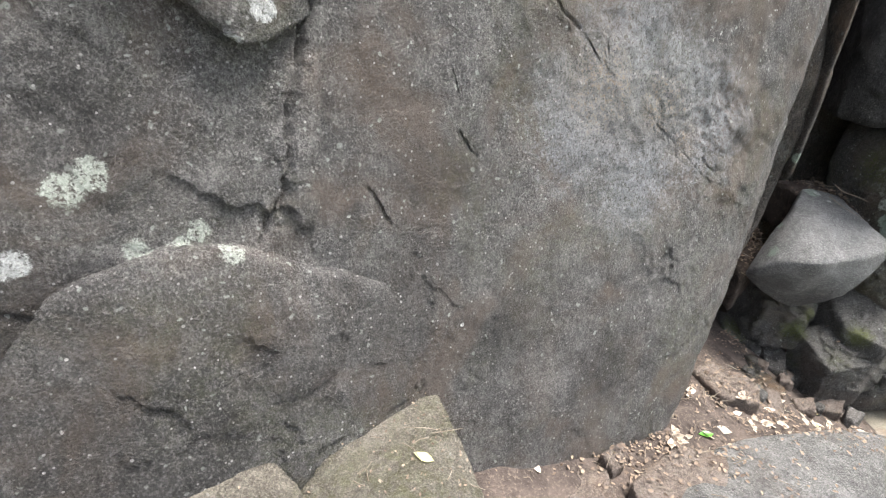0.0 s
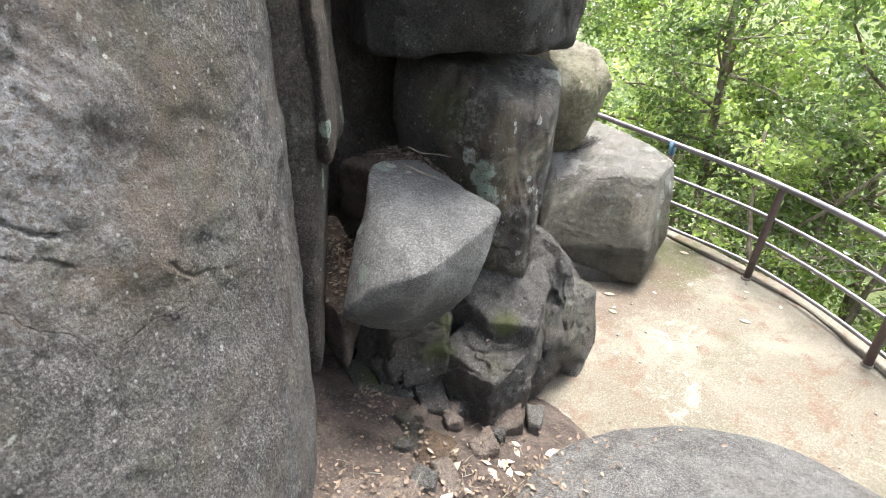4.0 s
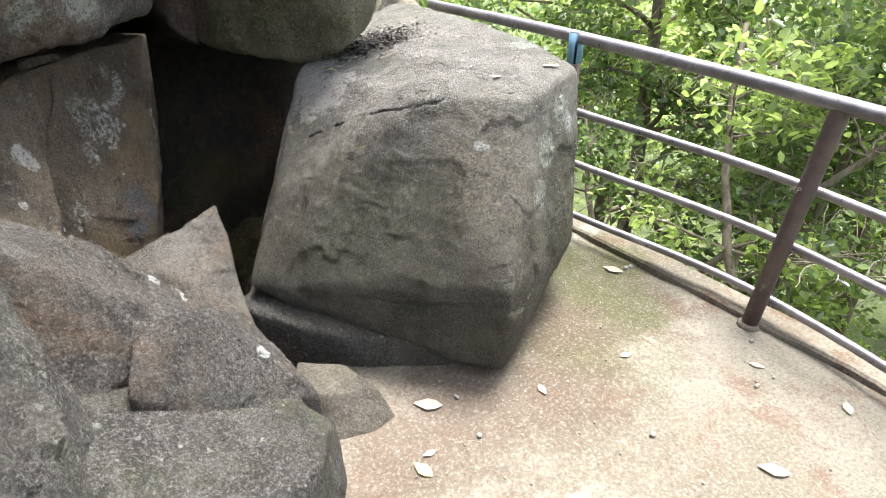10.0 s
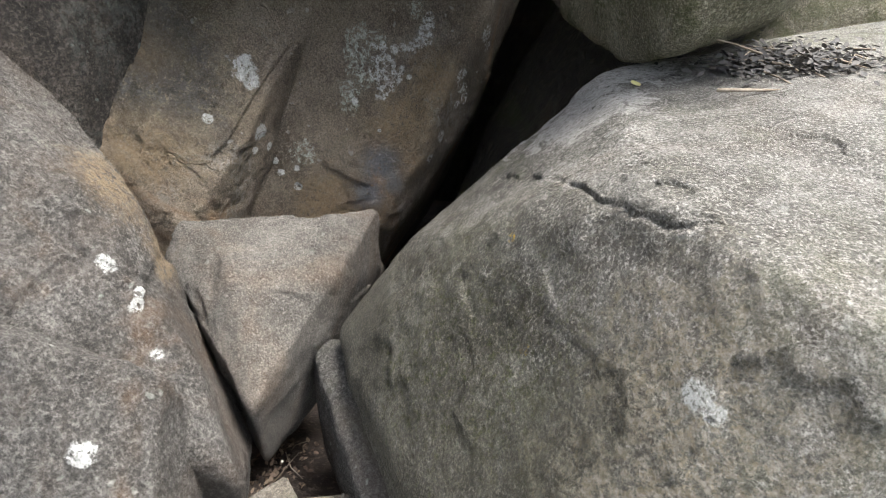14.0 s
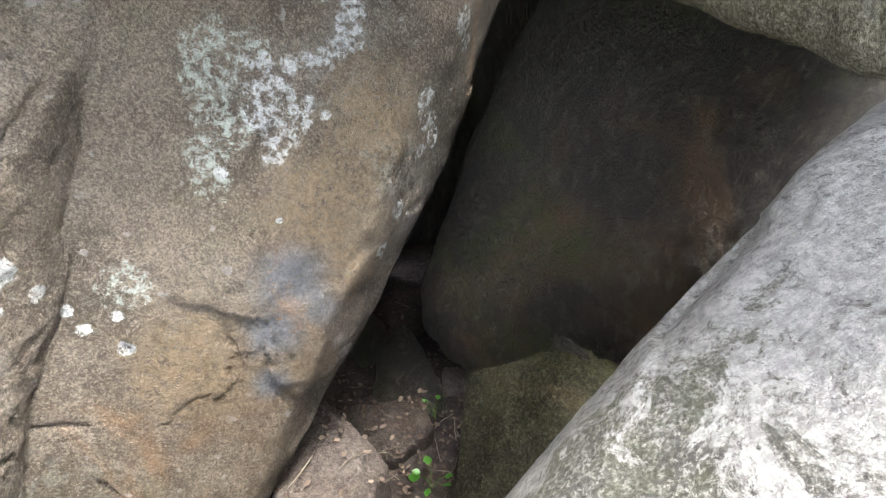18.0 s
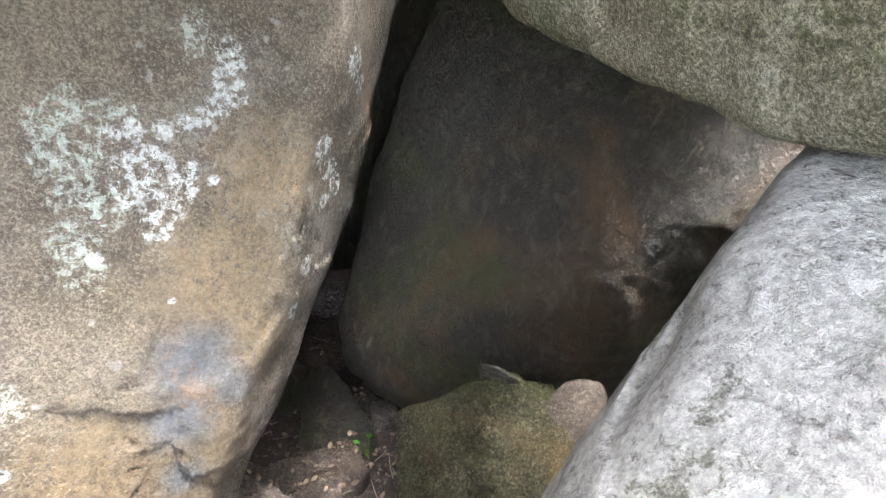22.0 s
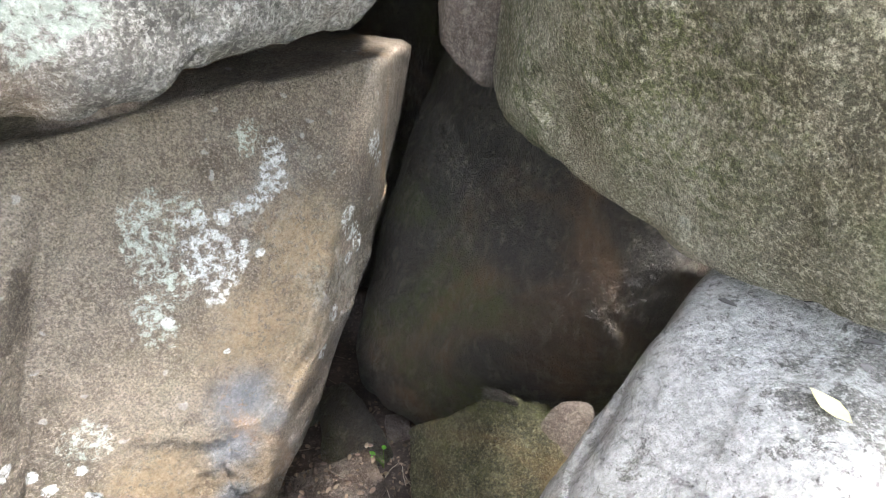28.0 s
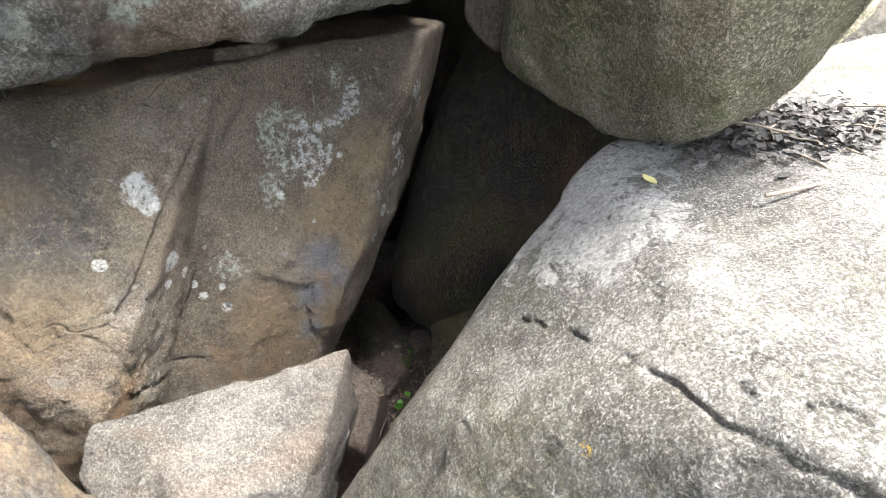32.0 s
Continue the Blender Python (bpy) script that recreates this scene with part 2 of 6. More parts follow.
        line = n.math("MULTIPLY", n.ramp(e, 0.005, 0.0), n.ramp(n.noise(1.5, 2, 0.5, 0, co), 0.56, 0.62))
        inv = n.math("SUBTRACT", 1.0, line)
        nor = n.bump(inv, cracks, 0.02, nor)
        col = n.mix(n.math("MULTIPLY", line, 0.5 * cracks), col, tuple(c * 0.3 for c in dark))
    nor = n.bump(h2, 0.9 * grain, 0.012, nor)
    return n.done(col, n.ramp(fine, 0.3, 0.7, rub, rub + 0.2), nor, spec=spec)


def n_clamp(v):
    return max(0.0, min(1.0, v))


WHITE, PALE, GREENISH = ((0.42, 0.42, 0.40), (0.62, 0.62, 0.59)), ((0.30, 0.32, 0.27), (0.47, 0.49, 0.43)), ((0.20, 0.26, 0.20), (0.40, 0.46, 0.38))
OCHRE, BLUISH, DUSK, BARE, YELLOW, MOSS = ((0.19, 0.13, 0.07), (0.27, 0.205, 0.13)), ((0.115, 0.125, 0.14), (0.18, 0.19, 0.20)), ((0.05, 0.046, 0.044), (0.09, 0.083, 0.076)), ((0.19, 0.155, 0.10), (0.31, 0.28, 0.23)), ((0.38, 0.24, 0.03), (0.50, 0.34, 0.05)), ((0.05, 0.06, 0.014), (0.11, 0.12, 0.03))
# olive-brown of the block's sides, deepened to stand in for their shade
OLIVE_SHADE = ((0.042, 0.037, 0.023), (0.13, 0.116, 0.084))
# brightness of the block's upward-facing shoulder, painted as a paler tone
LIT_SHOULDER = ((0.33, 0.315, 0.29), (0.53, 0.51, 0.475))
# bluish sky sheen of the great boulder's upper face, put into its colour
PAINTED_SHEEN = ((0.185, 0.188, 0.195), (0.31, 0.31, 0.312))
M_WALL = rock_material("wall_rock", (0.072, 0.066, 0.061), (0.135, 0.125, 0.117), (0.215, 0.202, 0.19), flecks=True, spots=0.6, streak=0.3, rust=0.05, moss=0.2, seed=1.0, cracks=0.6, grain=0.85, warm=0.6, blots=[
    (PAINTED_SHEEN, 1.0, 0.47, [(0.72, 2.13, 3.25, 0.3), (0.55, 1.95, 3.0, 0.28), (1.0, 2.3, 3.15, 0.26), (1.2, 2.4, 2.9, 0.3), (0.9, 2.1, 2.7, 0.25)]),
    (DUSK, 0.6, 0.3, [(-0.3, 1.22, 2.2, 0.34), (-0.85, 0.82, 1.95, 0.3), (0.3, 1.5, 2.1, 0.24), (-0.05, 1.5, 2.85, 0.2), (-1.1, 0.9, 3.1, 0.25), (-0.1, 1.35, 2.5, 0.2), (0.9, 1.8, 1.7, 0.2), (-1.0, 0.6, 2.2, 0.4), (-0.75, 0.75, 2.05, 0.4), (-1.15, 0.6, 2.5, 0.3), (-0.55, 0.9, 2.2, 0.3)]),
    (OCHRE, 0.8, 0.54, [(0.62, 2.0, 3.15, 0.2), (0.95, 2.25, 3.05, 0.16), (1.15, 2.3, 2.85, 0.1)]),
    (PALE, 0.6, 0.46, [(-0.907, 0.985, 3.448, 0.075), (-1.054, 0.846, 2.998, 0.05), (-1.10, 0.797, 2.965, 0.055), (-0.819, 0.719, 2.352, 0.035), (-0.807, 0.946, 2.787, 0.035), (-0.98, 0.71, 2.637, 0.03), (-0.7, 0.95, 2.72, 0.05), (-0.95, 0.83, 2.76, 0.04), (-0.85, 0.9, 2.74, 0.04), (-1.0, 0.65, 2.5, 0.025)]),
    (WHITE, 0.5, 0.44, [(-0.695, 1.079, 3.345, 0.05), (-0.60, 1.12, 3.35, 0.03), (-0.629, 1.184, 3.452, 0.045), (-1.206, 0.653, 2.785, 0.045), (-0.804, 0.789, 2.49, 0.024), (0.1, 1.38, 2.2, 0.012), (0.0, 1.33, 2.06, 0.016), (-0.2, 1.3, 2.45, 0.014), (0.36, 1.55, 2.35, 0.014)])])
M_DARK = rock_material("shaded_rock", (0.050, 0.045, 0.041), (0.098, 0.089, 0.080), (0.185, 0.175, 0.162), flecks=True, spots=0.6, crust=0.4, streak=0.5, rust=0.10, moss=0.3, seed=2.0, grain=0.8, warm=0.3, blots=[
    (MOSS, 0.7, 0.5, [(3.3, 3.8, 2.35, 0.16), (2.65, 3.6, 0.8, 0.12)]),
    (GREENISH, 0.45, 0.42, [(2.389, 3.473, 2.232, 0.09), (2.40, 3.48, 2.15, 0.07), (2.56, 3.891, 2.084, 0.05), (2.359, 3.293, 2.511, 0.05), (3.39, 3.51, 2.06, 0.065), (3.37, 3.55, 2.01, 0.06), (3.40, 3.50, 1.93, 0.06), (3.40, 3.52, 1.84, 0.05)]),
    (BARE, 0.5, 0.36, [(3.73, 3.48, 2.09, 0.05), (3.81, 3.53, 2.12, 0.055), (3.90, 3.51, 2.15, 0.04), (3.83, 3.51, 2.0, 0.045), (3.96, 3.57, 2.2, 0.04), (3.70, 3.49, 2.10, 0.06), (3.72, 3.49, 2.0, 0.05), (3.80, 3.50, 2.2, 0.04), (3.69, 3.48, 1.9, 0.04)]),
    (PALE, 0.6, 0.46, [(3.43, 3.49, 1.89, 0.05), (3.346, 3.685, 2.18, 0.022), (3.504, 3.467, 1.883, 0.025), (3.51, 3.467, 1.84, 0.02), (3.36, 3.62, 2.12, 0.05), (4.2, 3.86, 2.45, 0.09), (4.3, 3.9, 2.4, 0.07), (3.62, 3.46, 1.75, 0.03), (2.43, 3.55, 2.45, 0.06), (4.75, 5.22, 1.5, 0.09), (4.95, 5.40, 1.55, 0.1)]),
    (WHITE, 0.6, 0.47, [(3.569, 3.48, 2.28, 0.022), (3.56, 3.48, 2.32, 0.018), (3.772, 3.508, 2.302, 0.03), (3.645, 3.452, 1.486, 0.04), (3.79, 3.465, 1.75, 0.025), (3.81, 3.475, 1.85, 0.025), (3.84, 3.5, 1.93, 0.022), (3.72, 3.48, 1.95, 0.022), (3.73, 3.48, 1.88, 0.02), (3.74, 3.48, 1.80, 0.02), (4.542, 5.187, 1.40, 0.03), (4.559, 5.138, 1.486, 0.04), (3.46, 3.48, 1.86, 0.022)])])
# the rock's own dark tone, deepened further for the crevice's shade
M_CREVICE_SHADE = rock_material("crevice_shade_rock", (0.036, 0.029, 0.025), (0.072, 0.06, 0.05), (0.14, 0.12, 0.10), spots=0.7, spot_color=(0.24, 0.27, 0.24), crust=0.2, streak=0.4, rust=0.15, seed=21.0, grain=0.8, blots=[
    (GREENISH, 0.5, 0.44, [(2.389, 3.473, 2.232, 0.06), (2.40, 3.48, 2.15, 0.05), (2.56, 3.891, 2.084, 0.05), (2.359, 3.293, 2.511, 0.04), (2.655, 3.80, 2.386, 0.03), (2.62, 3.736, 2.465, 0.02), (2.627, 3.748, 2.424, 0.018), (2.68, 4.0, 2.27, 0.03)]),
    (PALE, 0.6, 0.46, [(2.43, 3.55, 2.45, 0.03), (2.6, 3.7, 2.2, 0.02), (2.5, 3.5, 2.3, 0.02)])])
M_GREY = rock_material("grey_rock", (0.102, 0.097, 0.09), (0.186, 0.178, 0.166), (0.285, 0.273, 0.255), spots=0.3, streak=0.15, seed=3.0, cracks=0.5, grain=0.75, warm=0.25, blots=[
    (GREENISH, 0.5, 0.44, [(2.52, 3.30, 1.74, 0.06), (2.58, 3.42, 1.72, 0.05), (2.62, 3.52, 1.86, 0.045), (2.90, 3.82, 2.07, 0.06), (2.55, 3.35, 1.62, 0.05)]),
    (WHITE, 0.5, 0.42, [(4.732, 4.451, 0.833, 0.022), (4.811, 4.422, 0.762, 0.022), (4.83, 4.415, 0.74, 0.018), (4.877, 4.373, 0.681, 0.018), (4.912, 4.138, 0.662, 0.03)]),
    (PALE, 0.6, 0.46, [(5.0, 3.98, 0.5, 0.06)])])
M_MID = rock_material("ledge_rock", (0.055, 0.050, 0.044), (0.105, 0.097, 0.086), (0.185, 0.175, 0.16), spots=0.5, streak=0.3, moss=0.35, seed=9.0, cracks=0.6, grain=0.8, warm=0.4, blots=[
    (MOSS, 0.7, 0.42, [(3.45, 3.28, 1.08, 0.09), (3.0, 3.4, 1.0, 0.1), (3.1, 3.45, 1.1, 0.08)]),
    (PALE, 0.6, 0.46, [(4.75, 5.22, 1.5, 0.09), (4.95, 5.40, 1.55, 0.1), (4.542, 5.187, 1.40, 0.03), (4.559, 5.138, 1.486, 0.04), (4.35, 3.66, 1.2, 0.05), (4.3, 3.6, 1.1, 0.04), (4.45, 3.6, 0.8, 0.05)])])
M_WEDGE = rock_material("wedge_rock", (0.145, 0.14, 0.133), (0.25, 0.243, 0.231), (0.38, 0.37, 0.355), spots=0.2, streak=0.1, seed=3.0, cracks=0.3, grain=0.75, gs=95, ms=70, ma=0.4, rub=0.55, spec=0.45, blots=[
    (GREENISH, 0.5, 0.44, [(2.52, 3.30, 1.74, 0.06), (2.58, 3.42, 1.72, 0.05), (2.62, 3.52, 1.86, 0.045), (2.90, 3.82, 2.07, 0.06), (2.55, 3.35, 1.62, 0.05)]),
    # dark blots on the wedge's front underside paint the shade there
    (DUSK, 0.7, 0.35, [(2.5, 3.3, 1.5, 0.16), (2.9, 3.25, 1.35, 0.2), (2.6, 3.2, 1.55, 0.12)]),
    (WHITE, 0.6, 0.47, [(2.95, 3.82, 2.08, 0.03), (3.02, 3.74, 2.06, 0.025)])])
M_LINTEL = rock_material("lintel_rock", (0.15, 0.137, 0.12), (0.28, 0.26, 0.23), (0.42, 0.40, 0.365), spots=0.5, streak=0.2, seed=19.0, cracks=0.6, grain=0.8, warm=0.35, rust=0.2, blots=[
    (PALE, 0.6, 0.46, [(4.75, 5.22, 1.5, 0.07), (4.95, 5.40, 1.55, 0.08), (4.542, 5.187, 1.40, 0.03), (4.559, 5.138, 1.486, 0.04)]),
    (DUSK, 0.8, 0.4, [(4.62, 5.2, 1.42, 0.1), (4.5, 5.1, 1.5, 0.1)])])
M_SPOTTED = rock_material("spotted_rock", (0.05, 0.044, 0.038), (0.095, 0.086, 0.076), (0.175, 0.163, 0.148), spots=0.35, streak=0.2, seed=23.0, cracks=0.6, grain=0.8, warm=0.4, rust=0.2, blots=[
    (WHITE, 0.6, 0.45, [(4.765, 4.43, 0.856, 0.021), (4.831, 4.418, 0.767, 0.018), (4.823, 4.44, 0.784, 0.014), (4.896, 4.373, 0.684, 0.018), (4.949, 4.111, 0.692, 0.025), (4.92, 4.2, 0.68, 0.012)]),
    (OCHRE, 0.7, 0.44, [(4.72, 4.62, 0.75, 0.08), (4.6, 4.6, 0.9, 0.1)])])
M_MOSSY = rock_material("mossy_rock", (0.045, 0.040, 0.018), (0.095, 0.086, 0.042), (0.18, 0.165, 0.095), spots=0.1, streak=0.2, moss=0.9, rust=0.2, seed=26.0, cracks=0.4, grain=0.8)
M_BLOCK = rock_material("block_rock", (0.135, 0.124, 0.106), (0.25, 0.234, 0.205), (0.39, 0.374, 0.34), spots=0.35, streak=0.2, moss=0.4, rust=0.06, seed=4.0, ms=58, ma=0.5, cracks=0.5, grain=0.85, gs=170, rub=0.62, spec=0.25, blots=[
    (MOSS, 0.9, 0.55, [(5.45, 4.45, 0.8, 0.25), (6.4, 4.2, 0.7, 0.22), (5.6, 4.3, 0.95, 0.2), (5.62, 5.75, 1.4, 0.14)]),
    (OLIVE_SHADE, 0.9, 0.36, [(5.6, 4.25, 0.55, 0.6), (5.3, 4.65, 0.5, 0.55), (5.5, 4.45, 0.85, 0.3), (6.2, 4.05, 0.5, 0.45), (6.6, 4.3, 0.5, 0.42), (5.85, 4.0, 0.4, 0.4), (5.75, 4.2, 0.9, 0.25), (6.3, 4.15, 0.85, 0.25)]),
    (LIT_SHOULDER, 0.9, 0.42, [(5.62, 5.2, 1.0, 0.19), (5.72, 5.22, 1.12, 0.2), (5.5, 5.1, 0.85, 0.15), (5.7, 5.0, 1.15, 0.15)]),
    (BARE, 0.8, 0.5, [(5.9, 4.1, 0.95, 0.2), (5.85, 4.2, 1.1, 0.14)]),
    (PALE, 0.7, 0.5, [(6.42, 4.26, 1.12, 0.07), (6.213, 4.169, 1.01, 0.08), (6.597, 4.668, 1.30, 0.07), (6.3, 4.2, 0.7, 0.06), (6.6, 4.4, 0.9, 0.1), (6.1, 4.12, 0.85, 0.08), (6.5, 4.28, 0.75, 0.07)]),
    (WHITE, 0.6, 0.47, [(5.886, 4.20, 1.09, 0.025), (5.91, 4.19, 1.08, 0.018), (6.471, 4.277, 1.05, 0.05), (6.50, 4.29, 1.0, 0.035), (6.346, 4.186, 0.836, 0.018), (5.868, 4.038, 0.787, 0.03), (6.05, 4.1, 0.7, 0.03), (6.0, 4.08, 0.62, 0.025)]),
    (YELLOW, 0.6, 0.48, [(5.70, 4.24, 1.04, 0.016), (5.71, 4.23, 1.02, 0.014), (5.62, 4.42, 1.0, 0.012), (5.66, 4.36, 0.95, 0.02), (5.6, 4.55, 1.05, 0.014)])])
M_TAN = rock_material("tan_rock", (0.105, 0.078, 0.053), (0.205, 0.162, 0.117), (0.295, 0.248, 0.195), spots=0.45, spot_color=(0.47, 0.47, 0.44), crust=0.2, rust=0.6, streak=0.15, moss=0.2, seed=5.0, ms=58, ma=0.5, cracks=0.7, grain=0.65, gs=170, blots=[
    (OCHRE, 0.7, 0.44, [(5.02, 5.66, 0.78, 0.12), (5.05, 5.68, 0.62, 0.09), (4.95, 5.52, 0.42, 0.1), (4.80, 5.42, 0.52, 0.12), (4.36, 5.12, 1.12, 0.1), (4.45, 5.0, 0.85, 0.12), (4.80, 4.72, 0.70, 0.05), (5.1, 5.78, 0.95, 0.1), (4.4, 4.95, 0.9, 0.1)]),
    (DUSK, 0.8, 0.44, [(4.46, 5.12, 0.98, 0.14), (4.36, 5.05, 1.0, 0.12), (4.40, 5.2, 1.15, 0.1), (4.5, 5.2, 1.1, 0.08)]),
    (BLUISH, 0.6, 0.4, [(4.97, 5.58, 0.64, 0.07), (4.93, 5.54, 0.52, 0.06), (5.0, 5.62, 0.56, 0.05), (4.92, 5.50, 0.40, 0.04)]),
    (PALE, 0.9, 0.52, [(4.858, 5.62, 1.06, 0.05), (4.863, 5.61, 1.01, 0.05), (4.882, 5.61, 0.97, 0.05), (4.845, 5.573, 0.93, 0.045), (4.855, 5.64, 1.12, 0.04), (4.918, 5.68, 1.10, 0.035), (5.02, 5.786, 1.197, 0.035), (4.85, 5.56, 0.88, 0.035), (4.717, 5.417, 0.703, 0.045)]),
    (WHITE, 0.7, 0.5, [(5.068, 5.81, 1.153, 0.028), (5.058, 5.796, 1.125, 0.028), (5.07, 5.796, 1.099, 0.026), (5.047, 5.769, 1.083, 0.024), (5.022, 5.747, 1.066, 0.02), (4.993, 5.726, 1.065, 0.02), (4.969, 5.703, 1.063, 0.02), (4.935, 5.677, 1.071, 0.02), (4.911, 5.656, 1.071, 0.016), (4.944, 5.672, 1.008, 0.038), (4.922, 5.65, 1.02, 0.028), (4.923, 5.642, 0.983, 0.032), (4.951, 5.667, 0.946, 0.038), (4.98, 5.682, 0.96, 0.028), (4.94, 5.646, 0.908, 0.026), (5.0, 5.705, 0.99, 0.018)]),
    (WHITE, 0.6, 0.45, [(5.026, 5.718, 0.962, 0.012), (4.95, 5.607, 0.77, 0.008), (4.862, 5.574, 0.885, 0.014), (4.597, 5.291, 1.027, 0.04), (4.586, 5.303, 1.055, 0.03), (4.615, 5.28, 0.995, 0.025), (4.639, 5.268, 0.831, 0.03), (4.639, 5.315, 0.76, 0.016), (4.624, 5.245, 0.77, 0.016), (4.541, 5.133, 0.91, 0.02), (4.70, 5.391, 0.652, 0.014), (4.709, 5.375, 0.586, 0.016), (4.656, 5.352, 0.643, 0.013), (4.634, 5.353, 0.688, 0.013)]),
    (WHITE, 0.8, 0.51, [(5.265, 5.988, 1.10, 0.03), (5.267, 6.02, 1.05, 0.025), (5.20, 5.895, 0.944, 0.03), (5.202, 5.91, 0.897, 0.03), (5.21, 5.934, 0.843, 0.025), (5.186, 5.887, 0.827, 0.02), (5.15, 5.80, 0.708, 0.025), (5.12, 5.75, 0.624, 0.025)])])
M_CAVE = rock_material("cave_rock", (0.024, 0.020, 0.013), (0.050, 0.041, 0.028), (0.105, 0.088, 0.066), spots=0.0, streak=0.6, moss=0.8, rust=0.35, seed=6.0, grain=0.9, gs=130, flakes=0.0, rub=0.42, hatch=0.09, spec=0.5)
M_CAP = rock_material("cap_rock", (0.030, 0.027, 0.026), (0.060, 0.055, 0.051), (0.12, 0.114, 0.107), flecks=True, spots=0.5, streak=0.4, seed=14.0, grain=0.8, warm=0.2)
M_BUFF = rock_material("buff_rock", (0.085, 0.074, 0.06), (0.155, 0.14, 0.12), (0.25, 0.23, 0.205), spots=0.25, streak=0.1, rust=0.15, seed=11.0, ms=95, ma=0.6, cracks=0.5, grain=0.65, gs=170)
M_ROOF = rock_material("brownish_rock", (0.19, 0.166, 0.108), (0.36, 0.322, 0.23), (0.52, 0.48, 0.37), spots=0.3, streak=0.15, moss=0.7, rust=0.1, seed=12.0, ms=58, ma=0.5, cracks=0.4, grain=0.85, gs=160, blots=[(MOSS, 0.9, 0.5, [(5.62, 5.75, 1.4, 0.2), (5.7, 5.35, 1.5, 0.2)])])
M_PINK = rock_material("pinkish_stone", (0.12, 0.088, 0.068), (0.20, 0.155, 0.125), (0.28, 0.235, 0.20), spots=0.1, streak=0.0, rust=0.12, seed=7.0, cracks=0.2, grain=0.5)

M_STEP = rock_material("step_stone", (0.11, 0.092, 0.07), (0.19, 0.165, 0.13), (0.29, 0.26, 0.215), spots=0.2, streak=0.0, moss=0.4, seed=8.0, cracks=0.2, grain=0.5, ms=58, ma=0.5)


def concrete_material():
    n = Nodes("worn_concrete")
    big = n.noise(0.9, 5, 0.6, 0.4)
    med = n.noise(3.4, 7, 0.68, 0.5)
    fine = n.noise(75, 6, 0.8)
    col = n.mix(n.ramp(big, 0.35, 0.65), (0.125, 0.108, 0.080), (0.185, 0.163, 0.128))
    col = n.mix(n.ramp(med, 0.50, 0.66, 0, 0.75), col, (0.115, 0.068, 0.045))
    col = n.mix(n.ramp(n.noise(1.3, 6, 0.65, 0.3, n.stretch(1, 1, 1, (5, 3, 0))), 0.50, 0.66, 0, 0.65), col, (0.085, 0.080, 0.052))
    col = n.mix(n.ramp(n.noise(2.1, 6, 0.7, 0.6, n.stretch(1, 1, 1, (1, 9, 0))), 0.56, 0.68, 0, 0.7), col, (0.30, 0.275, 0.225))
    edge = n.noise(7, 7, 0.7, 0.4)
    # moss and reddish brown round the block, also painting the darker shade there
    for color, strength, places in (((0.060, 0.062, 0.020), 0.85, [(6.78, 4.45, 0.17, 0.32), (6.95, 4.2, 0.17, 0.2), (6.6, 4.0, 0.17, 0.35), (6.25, 3.9, 0.17, 0.25)]), ((0.085, 0.058, 0.042), 0.7, [(5.6, 3.9, 0.17, 0.35), (5.3, 3.9, 0.17, 0.35), (5.95, 3.75, 0.17, 0.3), (6.3, 4.0, 0.17, 0.3)])):
        near = None
        for x, y, z, r in places:
            dist = n.add("ShaderNodeVectorMath")
            dist.operation = "DISTANCE"
            n.link(n.co, dist.inputs[0])
            dist.inputs[1].default_value = (x, y, z)
            one = n.math("DIVIDE", dist.outputs["Value"], r)
            near = one if near is None else n.math("MINIMUM", near, one)
        v = n.math("ADD", near, n.math("MULTIPLY", n.math("SUBTRACT", edge, 0.5), 2.4))
        col = n.mix(n.ramp(v, 1.3, 0.3, 0, strength), col, color)
    col = n.mix(n.ramp(fine, 0.51, 0.64, 0, 0.45), col, (0.30, 0.28, 0.235))
    col = n.mix(n.ramp(fine, 0.49, 0.36, 0, 0.6), col, (0.055, 0.047, 0.036))
    nor = n.bump(n.noise(28, 6, 0.7), 0.6, 0.014)
    nor = n.bump(n.noise(110, 4, 0.7), 0.7, 0.006, nor)
    return n.done(col, 0.92, nor)


def soil_material():
    n = Nodes("leaf_litter_soil")
    col = n.mix(n.ramp(n.noise(5, 6, 0.7), 0.35, 0.65), (0.036, 0.027, 0.022), (0.088, 0.067, 0.055))
    col = n.mix(n.ramp(n.noise(60, 4, 0.7), 0.5, 0.7, 0, 0.6), col, (0.19, 0.15, 0.12))
    nor = n.bump(n.noise(30, 6, 0.75), 0.9, 0.03)
    return n.done(col, 0.95, nor)


def slope_material():
    n = Nodes("green_slope")
    col = n.mix(n.ramp(n.noise(1.2, 6, 0.65), 0.35, 0.65), (0.05, 0.068, 0.024), (0.105, 0.13, 0.045))
    col = n.mix(n.ramp(n.noise(14, 5, 0.7), 0.48, 0.7, 0, 0.7), col, (0.16, 0.185, 0.065))
    col = n.mix(n.ramp(n.noise(2.6, 4, 0.6, 0, n.stretch(1, 1, 1, (4, 8, 1))), 0.55, 0.7, 0, 0.6), col, (0.12, 0.075, 0.045))
    nor = n.bump(n.noise(22, 6, 0.75), 1.0, 0.08)
    return n.done(col, 0.95, nor)


